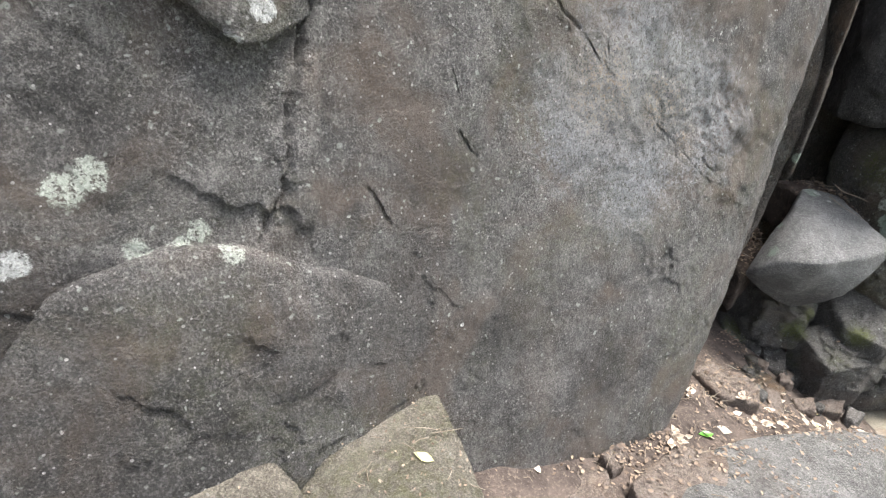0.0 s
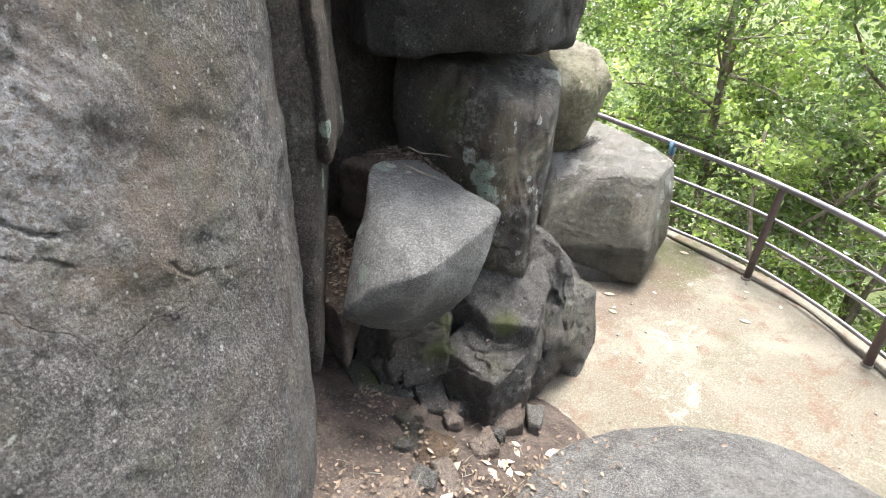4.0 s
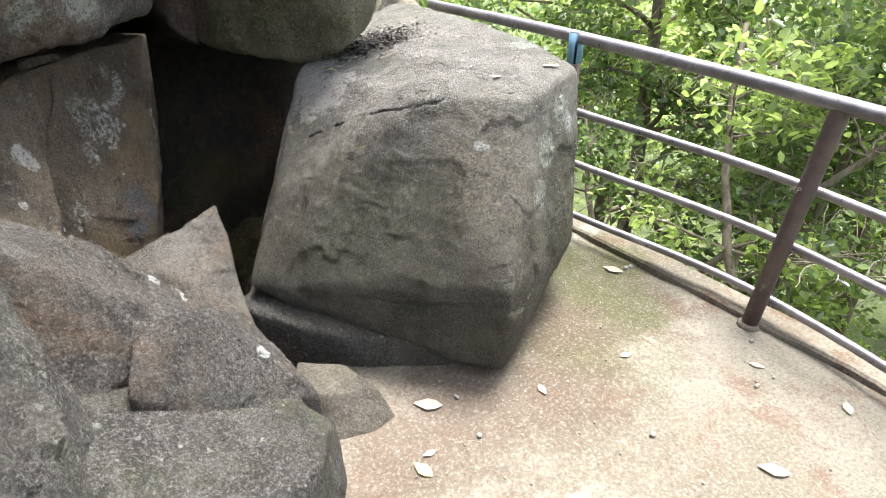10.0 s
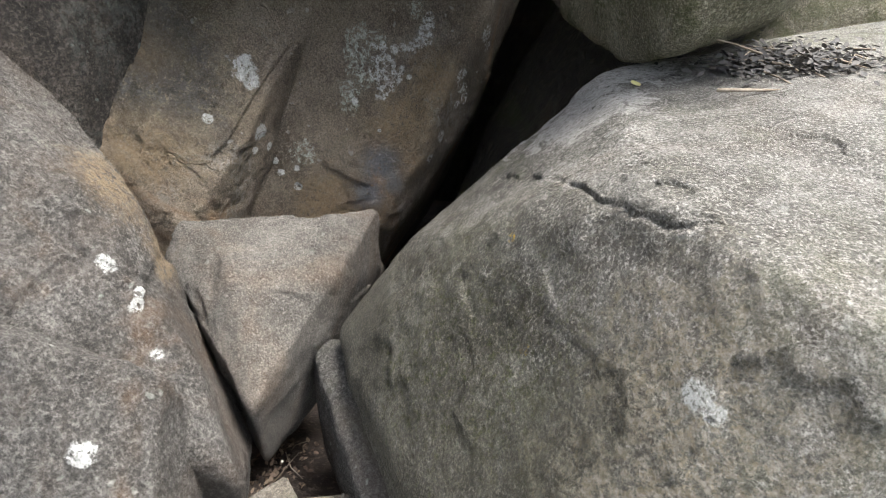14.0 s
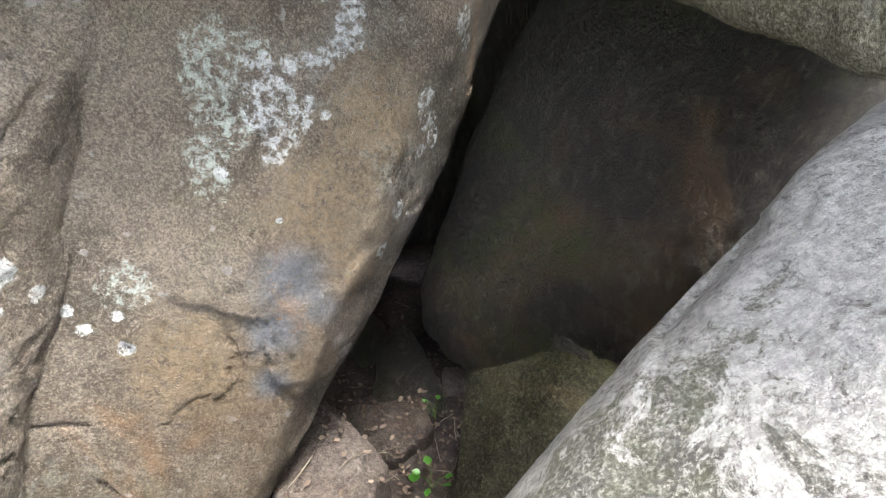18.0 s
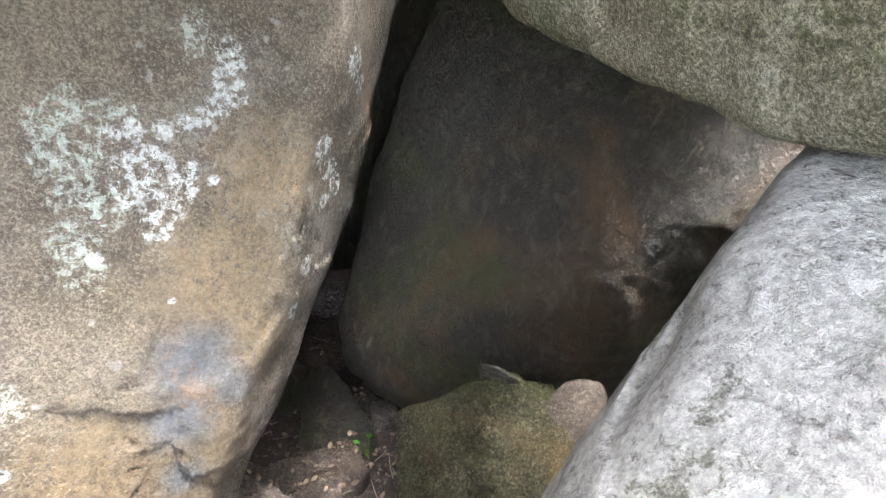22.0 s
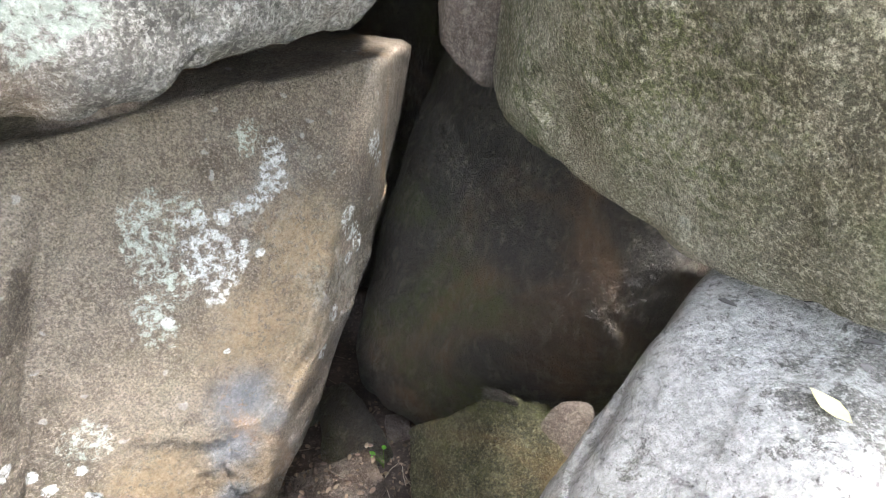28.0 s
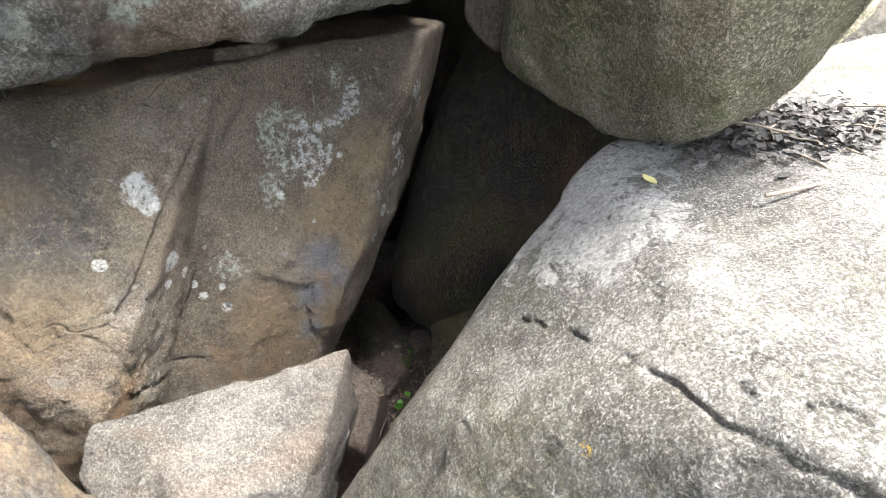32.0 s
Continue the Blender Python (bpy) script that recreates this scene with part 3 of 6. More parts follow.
def paint_material(name, color, chips, rough=0.35, under=(0.22, 0.20, 0.19), metal=0.0):
    n = Nodes(name)
    wear = n.ramp(n.noise(17, 6, 0.7, 0.5, n.stretch(1, 1, 1, (2, 4, 0))), 0.60, 0.68)
    col = n.mix(n.ramp(n.noise(6, 4, 0.6), 0.35, 0.7), color, tuple(c * 1.5 + 0.01 for c in color))
    col = n.mix(n.math("MULTIPLY", wear, chips), col, under)
    nor = n.bump(n.noise(70, 4, 0.6), 0.25, 0.003)
    return n.done(col, n.ramp(n.noise(25, 4, 0.6), 0.3, 0.7, rough, rough + 0.2), nor, metal, 0.5)


def leaf_material(name, low, high, gloss=0.35, through=0.45):
    n = Nodes(name)
    geo = n.add("ShaderNodeNewGeometry")
    rnd = geo.outputs["Random Per Island"]
    col = n.mix(rnd, low, high)
    col = n.mix(n.ramp(n.noise(40, 3, 0.6), 0.4, 0.7, 0, 0.3), col, tuple(c * 0.6 for c in low))
    n.done(col, gloss, None, 0.0, 0.8)
    tl = n.add("ShaderNodeBsdfTranslucent")
    n.feed(n.mix(0.6, col, tuple(min(1, c * 1.6) for c in high)), tl.inputs["Color"])
    mx = n.add("ShaderNodeMixShader")
    mx.inputs[0].default_value = through
    n.link(n.bsdf.outputs[0], mx.inputs[1])
    n.link(tl.outputs[0], mx.inputs[2])
    n.link(mx.outputs[0], n.out.inputs["Surface"])
    return n.mat


def bark_material(name, a, b):
    n = Nodes(name)
    f = n.noise(9, 6, 0.7, 0.6, n.stretch(1.6, 1.6, 0.35))
    col = n.mix(n.ramp(f, 0.35, 0.65), a, b)
    col = n.mix(n.ramp(n.noise(7, 3, 0.5), 0.6, 0.7, 0, 0.5), col, (0.33, 0.33, 0.28))
    return n.done(col, 0.9, n.bump(f, 0.8, 0.02))


def plain(name, a, b, scale=20, rough=0.8, spec=0.3, bump=0.3):
    n = Nodes(name)
    f = n.noise(scale, 5, 0.65)
    return n.done(n.mix(n.ramp(f, 0.35, 0.65), a, b), rough, n.bump(f, bump, 0.004), 0.0, spec)


M_CONCRETE = concrete_material()
M_SOIL = soil_material()
M_SLOPE = slope_material()
M_RAIL = paint_material("worn_rail", (0.19, 0.175, 0.18), 0.8, 0.27, (0.36, 0.35, 0.345), 0.65)
M_POST = paint_material("brown_post_paint", (0.055, 0.036, 0.032), 0.6, 0.4, (0.20, 0.17, 0.16))
M_BLUE = paint_material("blue_old_paint", (0.10, 0.20, 0.28), 0.7, 0.5, (0.10, 0.08, 0.07))
M_LEAF = leaf_material("leaf_green", (0.020, 0.038, 0.010), (0.20, 0.29, 0.085), 0.2, 0.45)
M_LEAF2 = leaf_material("leaf_bright", (0.05, 0.085, 0.02), (0.47, 0.59, 0.17), 0.2, 0.55)
M_FAR = leaf_material("leaf_far", (0.10, 0.15, 0.055), (0.30, 0.37, 0.17), 0.6)
M_BARK = bark_material("grey_bark", (0.11, 0.085, 0.06), (0.26, 0.215, 0.165))
M_TWIG = bark_material("twig_bark", (0.22, 0.18, 0.14), (0.42, 0.36, 0.29))
M_DRY = leaf_material("dry_leaf", (0.22, 0.155, 0.10), (0.46, 0.40, 0.32), 0.8, 0.15)
M_GREENLEAF = leaf_material("fresh_leaf", (0.06, 0.20, 0.02), (0.12, 0.32, 0.04), 0.35, 0.3)
M_YELLOW = leaf_material("yellow_leaf", (0.38, 0.36, 0.12), (0.48, 0.45, 0.20), 0.7, 0.2)

# ---- shape helpers ----


def hash3(ix, iy, iz, seed):
    """A number in 0..1 for each cell of a lattice."""
    h = (ix * 374761393 + iy * 668265263 + iz * 2147483647 + seed * 1274126177) & 0xFFFFFFFF
    h = ((h ^ (h >> 13)) * 1274126177) & 0xFFFFFFFF
    return ((h ^ (h >> 16)) & 0xFFFF) / 65535.0


def value_noise(p, seed):
    """Smooth noise, -1..1, at the rows of p."""
    i = np.floor(p).astype(np.int64)
    f = p - i
    u = f * f * f * (f * (f * 6 - 15) + 10)
    total = np.zeros(len(p))
    for dx in (0, 1):
        for dy in (0, 1):
            for dz in (0, 1):
                w = (u[:, 0] if dx else 1 - u[:, 0]) * (u[:, 1] if dy else 1 - u[:, 1]) * (u[:, 2] if dz else 1 - u[:, 2])
                total += w * hash3(i[:, 0] + dx, i[:, 1] + dy, i[:, 2] + dz, seed)
    return total * 2 - 1


def fractal(p, scale, octaves, seed, gain=0.5, ridge=False):
    total, amp = np.zeros(len(p)), 1.0
    for o in range(octaves):
        v = value_noise(p * scale * 2.03**o + o * 17.3, seed + o)
        total += amp * ((0.5 - np.abs(v)) if ridge else v)
        amp *= gain
    return total


SPHERES = {}


def ico(level):
    """The points and triangles of a unit ico sphere."""
    if level not in SPHERES:
        bm = bmesh.new()
        bmesh.ops.create_icosphere(bm, subdivisions=min(level, 5), radius=1)
        v = np.array([x.co[:] for x in bm.verts])
        t = np.array([[q.index for q in x.verts] for x in bm.faces])
        bm.free()
        for _ in range(level - min(level, 5)):
            e = np.sort(np.concatenate([t[:, [0, 1]], t[:, [1, 2]], t[:, [2, 0]]]), axis=1)
            u, inv = np.unique(e, axis=0, return_inverse=True)
            inv = inv.reshape(3, -1) + len(v)
            mids = v[u[:, 0]] + v[u[:, 1]]
            v = np.concatenate([v, mids / np.linalg.norm(mids, axis=1)[:, None]])
            a, b, c = inv
            t = np.concatenate([np.stack(x, 1) for x in ((t[:, 0], a, c), (t[:, 1], b, a), (t[:, 2], c, b), (a, b, c))])
        SPHERES[level] = (v, t)
    return SPHERES[level]


def hull_planes(corners):
    bm = bmesh.new()
    for c in corners:
        bm.verts.new(c)
    bmesh.ops.convex_hull(bm, input=bm.verts)
    bm.normal_update()
    mid = np.mean(corners, axis=0)
    rows = []
    for fc in bm.faces:
        nrm = np.array(fc.normal[:])
        d = float(nrm @ (np.array(fc.verts[0].co[:]) - mid))
        if d < 0:
            nrm, d = -nrm, -d
        if d > 1e-4 and not any(nrm @ r[0] > 0.9995 for r in rows):
            rows.append((nrm, d))
    bm.free()
    return mid, np.array([r[0] for r in rows]), np.array([r[1] for r in rows])


def line_distance(p, line):
    """The distance of each place from a bent line."""
    best = np.full(len(p), 1e9)
    for a, c in zip(line[:-1], line[1:]):
        a, c = np.array(a, float), np.array(c, float)
        ac = c - a
        if ac @ ac < 1e-8:
            continue
        u = np.clip((p - a) @ ac / (ac @ ac), 0, 1)
        best = np.minimum(best, np.linalg.norm(p - a - u[:, None] * ac, axis=1))
    return best


def refine(v, t, place, want, rounds=7):
    """Splits the edges of a round mesh that are longer than wanted where they lie."""
    for _ in range(rounds):
        p = place(v)
        e = np.sort(np.concatenate([t[:, [0, 1]], t[:, [1, 2]], t[:, [2, 0]]]), axis=1)
        key, inv = np.unique(e[:, 0].astype(np.int64) * len(v) + e[:, 1], return_inverse=True)
        u = np.stack([key // len(v), key % len(v)], 1)
        a, c = p[u[:, 0]], p[u[:, 1]]
        split = np.linalg.norm(a - c, axis=1) > want((a + c) / 2)
        if not split.any():
            break
        number = np.full(len(u), -1)
        number[split] = len(v) + np.arange(split.sum())
        mids = v[u[split, 0]] + v[u[split, 1]]
        v = np.concatenate([v, mids / np.linalg.norm(mids, axis=1)[:, None]])
        m = number[inv.reshape(3, -1)].T
        many = (m >= 0).sum(1)
        out = [t[many == 0]]
        k, q = t[many == 3], m[many == 3]
        out += [np.stack(x, 1) for x in ((k[:, 0], q[:, 0], q[:, 2]), (k[:, 1], q[:, 1], q[:, 0]), (k[:, 2], q[:, 2], q[:, 1]), (q[:, 0], q[:, 1], q[:, 2]))]
        for r in range(3):
            order = [r, (r + 1) % 3, (r + 2) % 3]
            one = (many == 1) & (m[:, r] >= 0)
            k, q = t[one][:, order], m[one, r]
            out += [np.stack(x, 1) for x in ((k[:, 0], q, k[:, 2]), (q, k[:, 1], k[:, 2]))]
            two = (many == 2) & (m[:, (r + 2) % 3] < 0)
            k, q = t[two][:, order], m[two][:, order]
            out += [np.stack(x, 1) for x in ((q[:, 0], k[:, 1], q[:, 1]), (k[:, 0], q[:, 0], q[:, 1]), (k[:, 0], q[:, 1], k[:, 2]))]
        t = np.concatenate(out)
    return v, t


def lobe(corners, sharp=18, rough=0.02, level=6, seed=1, chips=0.5, scale=1.0, grooves=(), crag=0.0, cell=0.25, pits=0.0, scars=0.0, fine=()):
    """A boulder with those blunt corners: flat worn faces, rounded edges, uneven skin, flaked scars, cracks."""
    corners = np.array(corners, float)
    mid, nrm, off = hull_planes(corners)
    size = np.maximum(corners.max(0) - corners.min(0), 0.02) / 2

    def place(v):
        w = v * size
        w /= np.linalg.norm(w, axis=1)[:, None]
        inv = np.maximum(w @ (nrm / off[:, None]).T, 0)
        top = inv.max(1)
        return mid + w / (top * ((inv / top[:, None]) ** sharp).sum(1) ** (1 / sharp))[:, None]

    def laid(line):
        """A line, bent to run along the smooth skin."""
        q = np.concatenate([np.linspace(a, c, max(2, int(math.dist(a, c) / 0.05) + 1)) for a, c in zip(line[:-1], line[1:])])
        v = (q - mid) / size
        return place(v / np.linalg.norm(v, axis=1)[:, None])

    grooves = [(width, depth, laid(line)) for width, depth, line in grooves]

    def want(p):
        w = np.full(len(p), 9.0)
        for lo, hi, edge in fine:
            w[np.all((p > np.array(lo)) & (p < np.array(hi)), axis=1)] = edge
        for width, _, line in grooves:
            w[line_distance(p, line) < width * 2.6 + 0.012] = max(0.0055, width * 0.6)
        return w

    v, t = ico(level)
    if fine or grooves:
        v, t = refine(v, t, place, want)
    p = place(v)
    ways = p - mid
    ways /= np.linalg.norm(ways, axis=1)[:, None]
    big = float(size.max())
    d = fractal(p, 0.9 * scale / max(big, 0.15) ** 0.5, 3, seed, 0.5) * rough * 1.4
    d += fractal(p, 4.5 * scale, 4, seed + 20, 0.55) * rough * 0.6
    if chips:
        step = fractal(p + 0.08 * fractal(p, 3, 2, seed + 60)[:, None], 2.6 * scale, 2, seed + 40, 0.5, True)
        d -= chips * rough * np.clip(step - 0.28, 0, 0.3) * 4
        lay = np.abs(value_noise(p * np.array([1.3, 1.3, 3.2]) * scale * 1.2, seed + 80))
        d -= chips * rough * 0.45 * np.exp(-((lay / 0.03) ** 2))
    if scars:
        for k, (fq, cut, share) in enumerate(((2.1, 0.22, 1.0), (4.3, 0.26, 0.7), (8.5, 0.30, 0.4))):
            f = fractal(p * np.array([1.0, 1.0, 0.8]), fq * scale, 4, seed + 300 + 11 * k, 0.5)
            for level_of in (cut, -cut):
                u = np.clip((f - level_of) / 0.085, 0, 1)
                d -= scars * share * u * u * (3 - 2 * u)
        d += scars * 2.0
    if crag:
        rs = np.random.default_rng(seed + 500)
        lo, hi = p.min(0), p.max(0)
        count = int(np.clip(np.prod(hi - lo + cell) / cell**3 * 0.6, 8, 160))
        seeds = rs.uniform(lo, hi, (count, 3))
        tilt = rs.normal(size=(count, 3))
        tilt /= np.linalg.norm(tilt, axis=1)[:, None]
        q = p + 0.35 * cell * np.stack([fractal(p, 1.2 / cell, 3, seed + 70 + k) for k in (0, 5, 9)], 1)
        who, least = np.zeros(len(p), int), np.full(len(p), 1e9)
        for k in range(count):
            dd = ((q - seeds[k]) ** 2).sum(1)
            m = dd < least
            least[m], who[m] = dd[m], k
        d += crag * np.clip(((p - seeds[who]) * tilt[who]).sum(1) / cell, -1, 1) + crag * 0.4 * tilt[who, 0]
    if pits:
        d += pits * (fractal(p, 15, 2, seed + 90, 0.6, True) - 0.3)
    for width, depth, line in grooves:
        far = line_distance(p + 0.008 * np.stack([fractal(p, 14, 3, seed + k, 0.6) for k in (1, 2, 3)], 1), line)
        d -= depth * np.exp(-((far / width) ** 2)) * np.clip(0.9 + 0.5 * value_noise(p * 9, seed + 7), 0.5, 1.3)
    return p + ways * d[:, None], t


def mesh_from(name, verts, faces, material, smooth=True):
    me = bpy.data.meshes.new(name)
    verts = np.asarray(verts, np.float32)
    faces = np.asarray(faces, np.int32)
    k = faces.shape[1]
    me.vertices.add(len(verts))
    me.vertices.foreach_set("co", verts.ravel())
    me.loops.add(faces.size)
    me.loops.foreach_set("vertex_index", faces.ravel())
    me.polygons.add(len(faces))
    me.polygons.foreach_set("loop_start", np.arange(0, faces.size, k, dtype=np.int32))
    me.polygons.foreach_set("use_smooth", np.full(len(faces), smooth))
    me.update(calc_edges=True)
    me.materials.append(material)
    return me


def joined(pieces):
    vs, fs, n = [], [], 0
    for v, t in pieces:
        vs.append(v)
        fs.append(np.asarray(t) + n)
        n += len(v)
    return np.concatenate(vs), np.concatenate(fs)


ROCKS = {}


def rock(name, lobes, material, label, category="boulder", group="", level=6, **how):
    """One boulder of one or more grown-together masses, each given by its blunt corners."""
    seed = how.pop("seed", len(ROCKS) * 7 + 3)
    pieces = [lobe(c, level=level, seed=seed + 131 * n, **how) for n, c in enumerate(lobes)]
    v, t = joined(pieces)
    ob = new(name, mesh_from(name, v, t, material))
    tagged(ob, label, category, group)
    ROCKS[ob.name] = ob
    return ob


def part(name, bm, material, parent, label=""):
    me = bpy.data.meshes.new(name)
    bm.to_mesh(me)
    bm.free()
    me.materials.append(material)
    for pl in me.polygons:
        pl.use_smooth = True
    ob = new(name, me)
    ob.parent = parent
    if label:
        ob["label"] = label
    return ob


def tube_arrays(path, radii, sides=10, caps=True):
    """A tapered tube along a path of points."""
    path = np.array(path, float)
    n = len(path)
    tang = np.gradient(path, axis=0)
    tang /= np.linalg.norm(tang, axis=1)[:, None] + 1e-9
    ref = np.array([0.0, 0.0, 1.0]) if abs(tang[0][2]) < 0.8 else np.array([1.0, 0.0, 0.0])
    vs = []
    for k in range(n):
        a = np.cross(tang[k], ref)
        a /= np.linalg.norm(a) + 1e-9
        b = np.cross(a, tang[k])
        ang = np.linspace(0, 2 * np.pi, sides, endpoint=False)
        vs.append(path[k] + radii[k] * (np.cos(ang)[:, None] * a + np.sin(ang)[:, None] * b))
    v = np.concatenate(vs)
    f = []
    for k in range(n - 1):
        for s in range(sides):
            f.append((k * sides + s, k * sides + (s + 1) % sides, (k + 1) * sides + (s + 1) % sides, (k + 1) * sides + s))
    if caps:
        v = np.concatenate([v, path[:1] - tang[:1] * radii[0] * 0.3, path[-1:] + tang[-1:] * radii[-1] * 0.3])
        for s in range(sides):
            f.append((n * sides, (s + 1) % sides, s, s))
            e = (n - 1) * sides
            f.append((n * sides + 1, e + s, e + (s + 1) % sides, e + (s + 1) % sides))
    tris = []
    for q in f:
        tris.append((q[0], q[1], q[2]))
        if q[3] != q[2]:
            tris.append((q[0], q[2], q[3]))
    return v, np.array(tris)


def child(name, arrays, material, parent, label=""):
    ob = new(name, mesh_from(name, arrays[0], arrays[1], material))
    ob.parent = parent
    ob.matrix_parent_inverse = parent.matrix_basis.inverted() if parent.parent is None else Matrix()
    if label:
        ob["label"] = label
    return ob


def empty(name, at, label, category, group=""):
    ob = new(name)
    ob.location = at
    ob.empty_display_size = 0.1
    return tagged(ob, label, category, group)


def smooth_path(points, steps=8):
    """A soft curve through the points."""
    p = [np.array(q, float) for q in points]
    p = [2 * p[0] - p[1], *p, 2 * p[-1] - p[-2]]
    out = []
    for k in range(1, len(p) - 2):
        for s in range(steps):
            u = s / steps
            out.append(0.5 * (2 * p[k] + (p[k + 1] - p[k - 1]) * u + (2 * p[k - 1] - 5 * p[k] + 4 * p[k + 1] - p[k + 2]) * u**2 + (3 * p[k] - p[k - 1] - 3 * p[k + 1] + p[k + 2]) * u**3))
    out.append(p[-2])
    return np.array(out)

# ---- ground, path, kerb ----
FLOOR = 0.17
KY = [-6.0, -2.0, -0.6, 0.2, 0.9, 1.7, 2.08, 2.75, 3.4, 4.3, 5.2, 6.0, 8.0, 12.0]
KX = [-1.0, 2.6, 4.2, 5.0, 5.75, 6.32, 6.54, 6.90, 7.0, 7.06, 7.12, 7.12, 6.9, 6.0]


def kerb_x(y):
    return float(np.interp(y, KY, KX))


def ground_height(x, y):
    inner = np.interp(x, [-30, -6, -0.6, 0.5, 1.3, 1.9, 2.6, 3.3, 4.0, 4.8], [14, 2.6, 1.75, 1.35, 1.08, 1.0, 0.75, 0.42, 0.1, 0.0])
    inner = inner + 0.4 * np.clip((0.6 - y) / 1.0, 0, 1) * np.clip((1.4 - x) / 0.6, 0, 1) * (x > -8)
    pit = np.clip((y - 4.5) / 0.7, 0, 1) * np.clip((x - 3.9) / 0.4, 0, 1)
    inner = inner * (1 - pit) - 0.42 * pit
    d = x - np.interp(y, KY, KX)
    drop = np.interp(d, [0, 0.25, 1.2, 3.0, 8.0, 30.0, 120.0, 2500], [0, 0.2, 1.5, 2.9, 4.6, 9.0, 16, 20])
    return np.where(d > 0, np.minimum(inner, 0.12) - drop, inner)


def build_ground():
    xs = np.concatenate([-np.geomspace(2500, 14, 14), np.linspace(-12, -2.2, 14), np.linspace(-2, 5.0, 71), np.linspace(5.1, 13, 70), np.geomspace(13.3, 2500, 30)])
    ys = np.concatenate([-np.geomspace(2500, 14, 14), np.linspace(-12, -2.2, 14), np.linspace(-2, 8.0, 101), np.linspace(8.2, 16, 30), np.geomspace(17, 2500, 26)])
    gx, gy = np.meshgrid(xs, ys)
    gz = ground_height(gx, gy)
    p = np.stack([gx.ravel(), gy.ravel(), gz.ravel()], 1)
    near = np.clip(1 - np.hypot(p[:, 0] - 5, p[:, 1] - 3) / 40, 0.1, 1)
    p[:, 2] += near * (0.05 * fractal(p, 1.3, 3, 5) + 0.02 * fractal(p, 6.0, 3, 9))
    a = np.arange(len(xs) * len(ys)).reshape(len(ys), len(xs))
    q = np.stack([a[:-1, :-1].ravel(), a[:-1, 1:].ravel(), a[1:, 1:].ravel(), a[1:, :-1].ravel()], 1)
    me = mesh_from("ground", p, q, M_SLOPE)
    me.materials.append(M_SOIL)
    mid = p[q].mean(1)
    soil = (mid[:, 0] < np.interp(mid[:, 1], KY, KX)) & (np.abs(mid[:, 0]) < 12) & (np.abs(mid[:, 1]) < 12)
    me.polygons.foreach_set("material_index", soil.astype(np.int32))
    tagged(new("ground", me), "brown soil with litter between rocks, green slope beyond", "ground", kind="structure")


build_ground()


def build_path():
    ys = np.linspace(-1.0, 5.3, 127)
    rows = []
    for y in ys:
        left = float(np.interp(y, [-1, 2.6, 3.4, 4.0, 4.5, 4.9, 5.3], [3.3, 3.3, 3.4, 4.2, 5.3, 5.9, 6.2]))
        u = np.linspace(0, 1, 61)
        rows.append(np.stack([left + (kerb_x(y) + 0.01 - left) * u, np.full(61, y), np.full(61, FLOOR)], 1))
    p = np.concatenate(rows)
    p[:, 2] += 0.010 * fractal(p, 1.4, 3, 31) + 0.0025 * fractal(p, 11, 3, 37)
    n = len(p)
    a = np.arange(n).reshape(len(ys), 61)
    q = np.stack([a[:-1, :-1].ravel(), a[:-1, 1:].ravel(), a[1:, 1:].ravel(), a[1:, :-1].ravel()], 1)
    rim = np.concatenate([a[0, :], a[1:, -1], a[-1, -2::-1], a[-2:0:-1, 0]])
    low = p[rim].copy()
    low[:, 2] = FLOOR - 0.2
    k = np.arange(len(rim))
    skirt = np.stack([rim, n + k, n + (k + 1) % len(rim), np.roll(rim, -1)], 1)
    me = mesh_from("path", np.concatenate([p, low]), np.concatenate([q, skirt]), M_CONCRETE)
    tagged(new("pavement", me), "worn concrete footpath with reddish stains and loose grit", "path", kind="structure")


build_path()


def sweep(profile, line, closed=True):
    """A solid of that (out, up) profile along a line in plan; out is to the line's right."""
    line = np.array(line, float)
    tang = np.gradient(line, axis=0)
    tang /= np.linalg.norm(tang, axis=1)[:, None]
    side = np.stack([tang[:, 1], -tang[:, 0]], 1)
    m = len(profile)
    v = np.concatenate([np.stack([line[:, 0] + side[:, 0] * o, line[:, 1] + side[:, 1] * o, np.full(len(line), z)], 1)[:, None] for o, z in profile], 1).reshape(-1, 3)
    f = []
    for k in range(len(line) - 1):
        for s in range(m):
            a, b = k * m + s, k * m + (s + 1) % m
            f.append((a, b, b + m, a + m))
    return v, np.array(f)


KERB_LINE = smooth_path([(kerb_x(y), y) for y in (-1.0, 0.2, 0.9, 1.7, 2.08, 2.75, 3.4, 4.3, 5.2, 6.0, 7.0)], 14)
kv, kf = sweep([(0.0, FLOOR - 0.25), (0.0, FLOOR + 0.022), (0.012, FLOOR + 0.034), (0.15, FLOOR + 0.036), (0.165, FLOOR + 0.02), (0.17, FLOOR - 0.5)], KERB_LINE)
kv[:, 2] += 0.006 * fractal(kv, 6, 3, 3)
kv[:, 0] += 0.006 * fractal(kv, 5, 3, 8)
tagged(new("kerb", mesh_from("kerb", kv, kf, M_CONCRETE, False)), "low weathered concrete edging along the footpath", "kerb", kind="structure")

# ---- railing ----


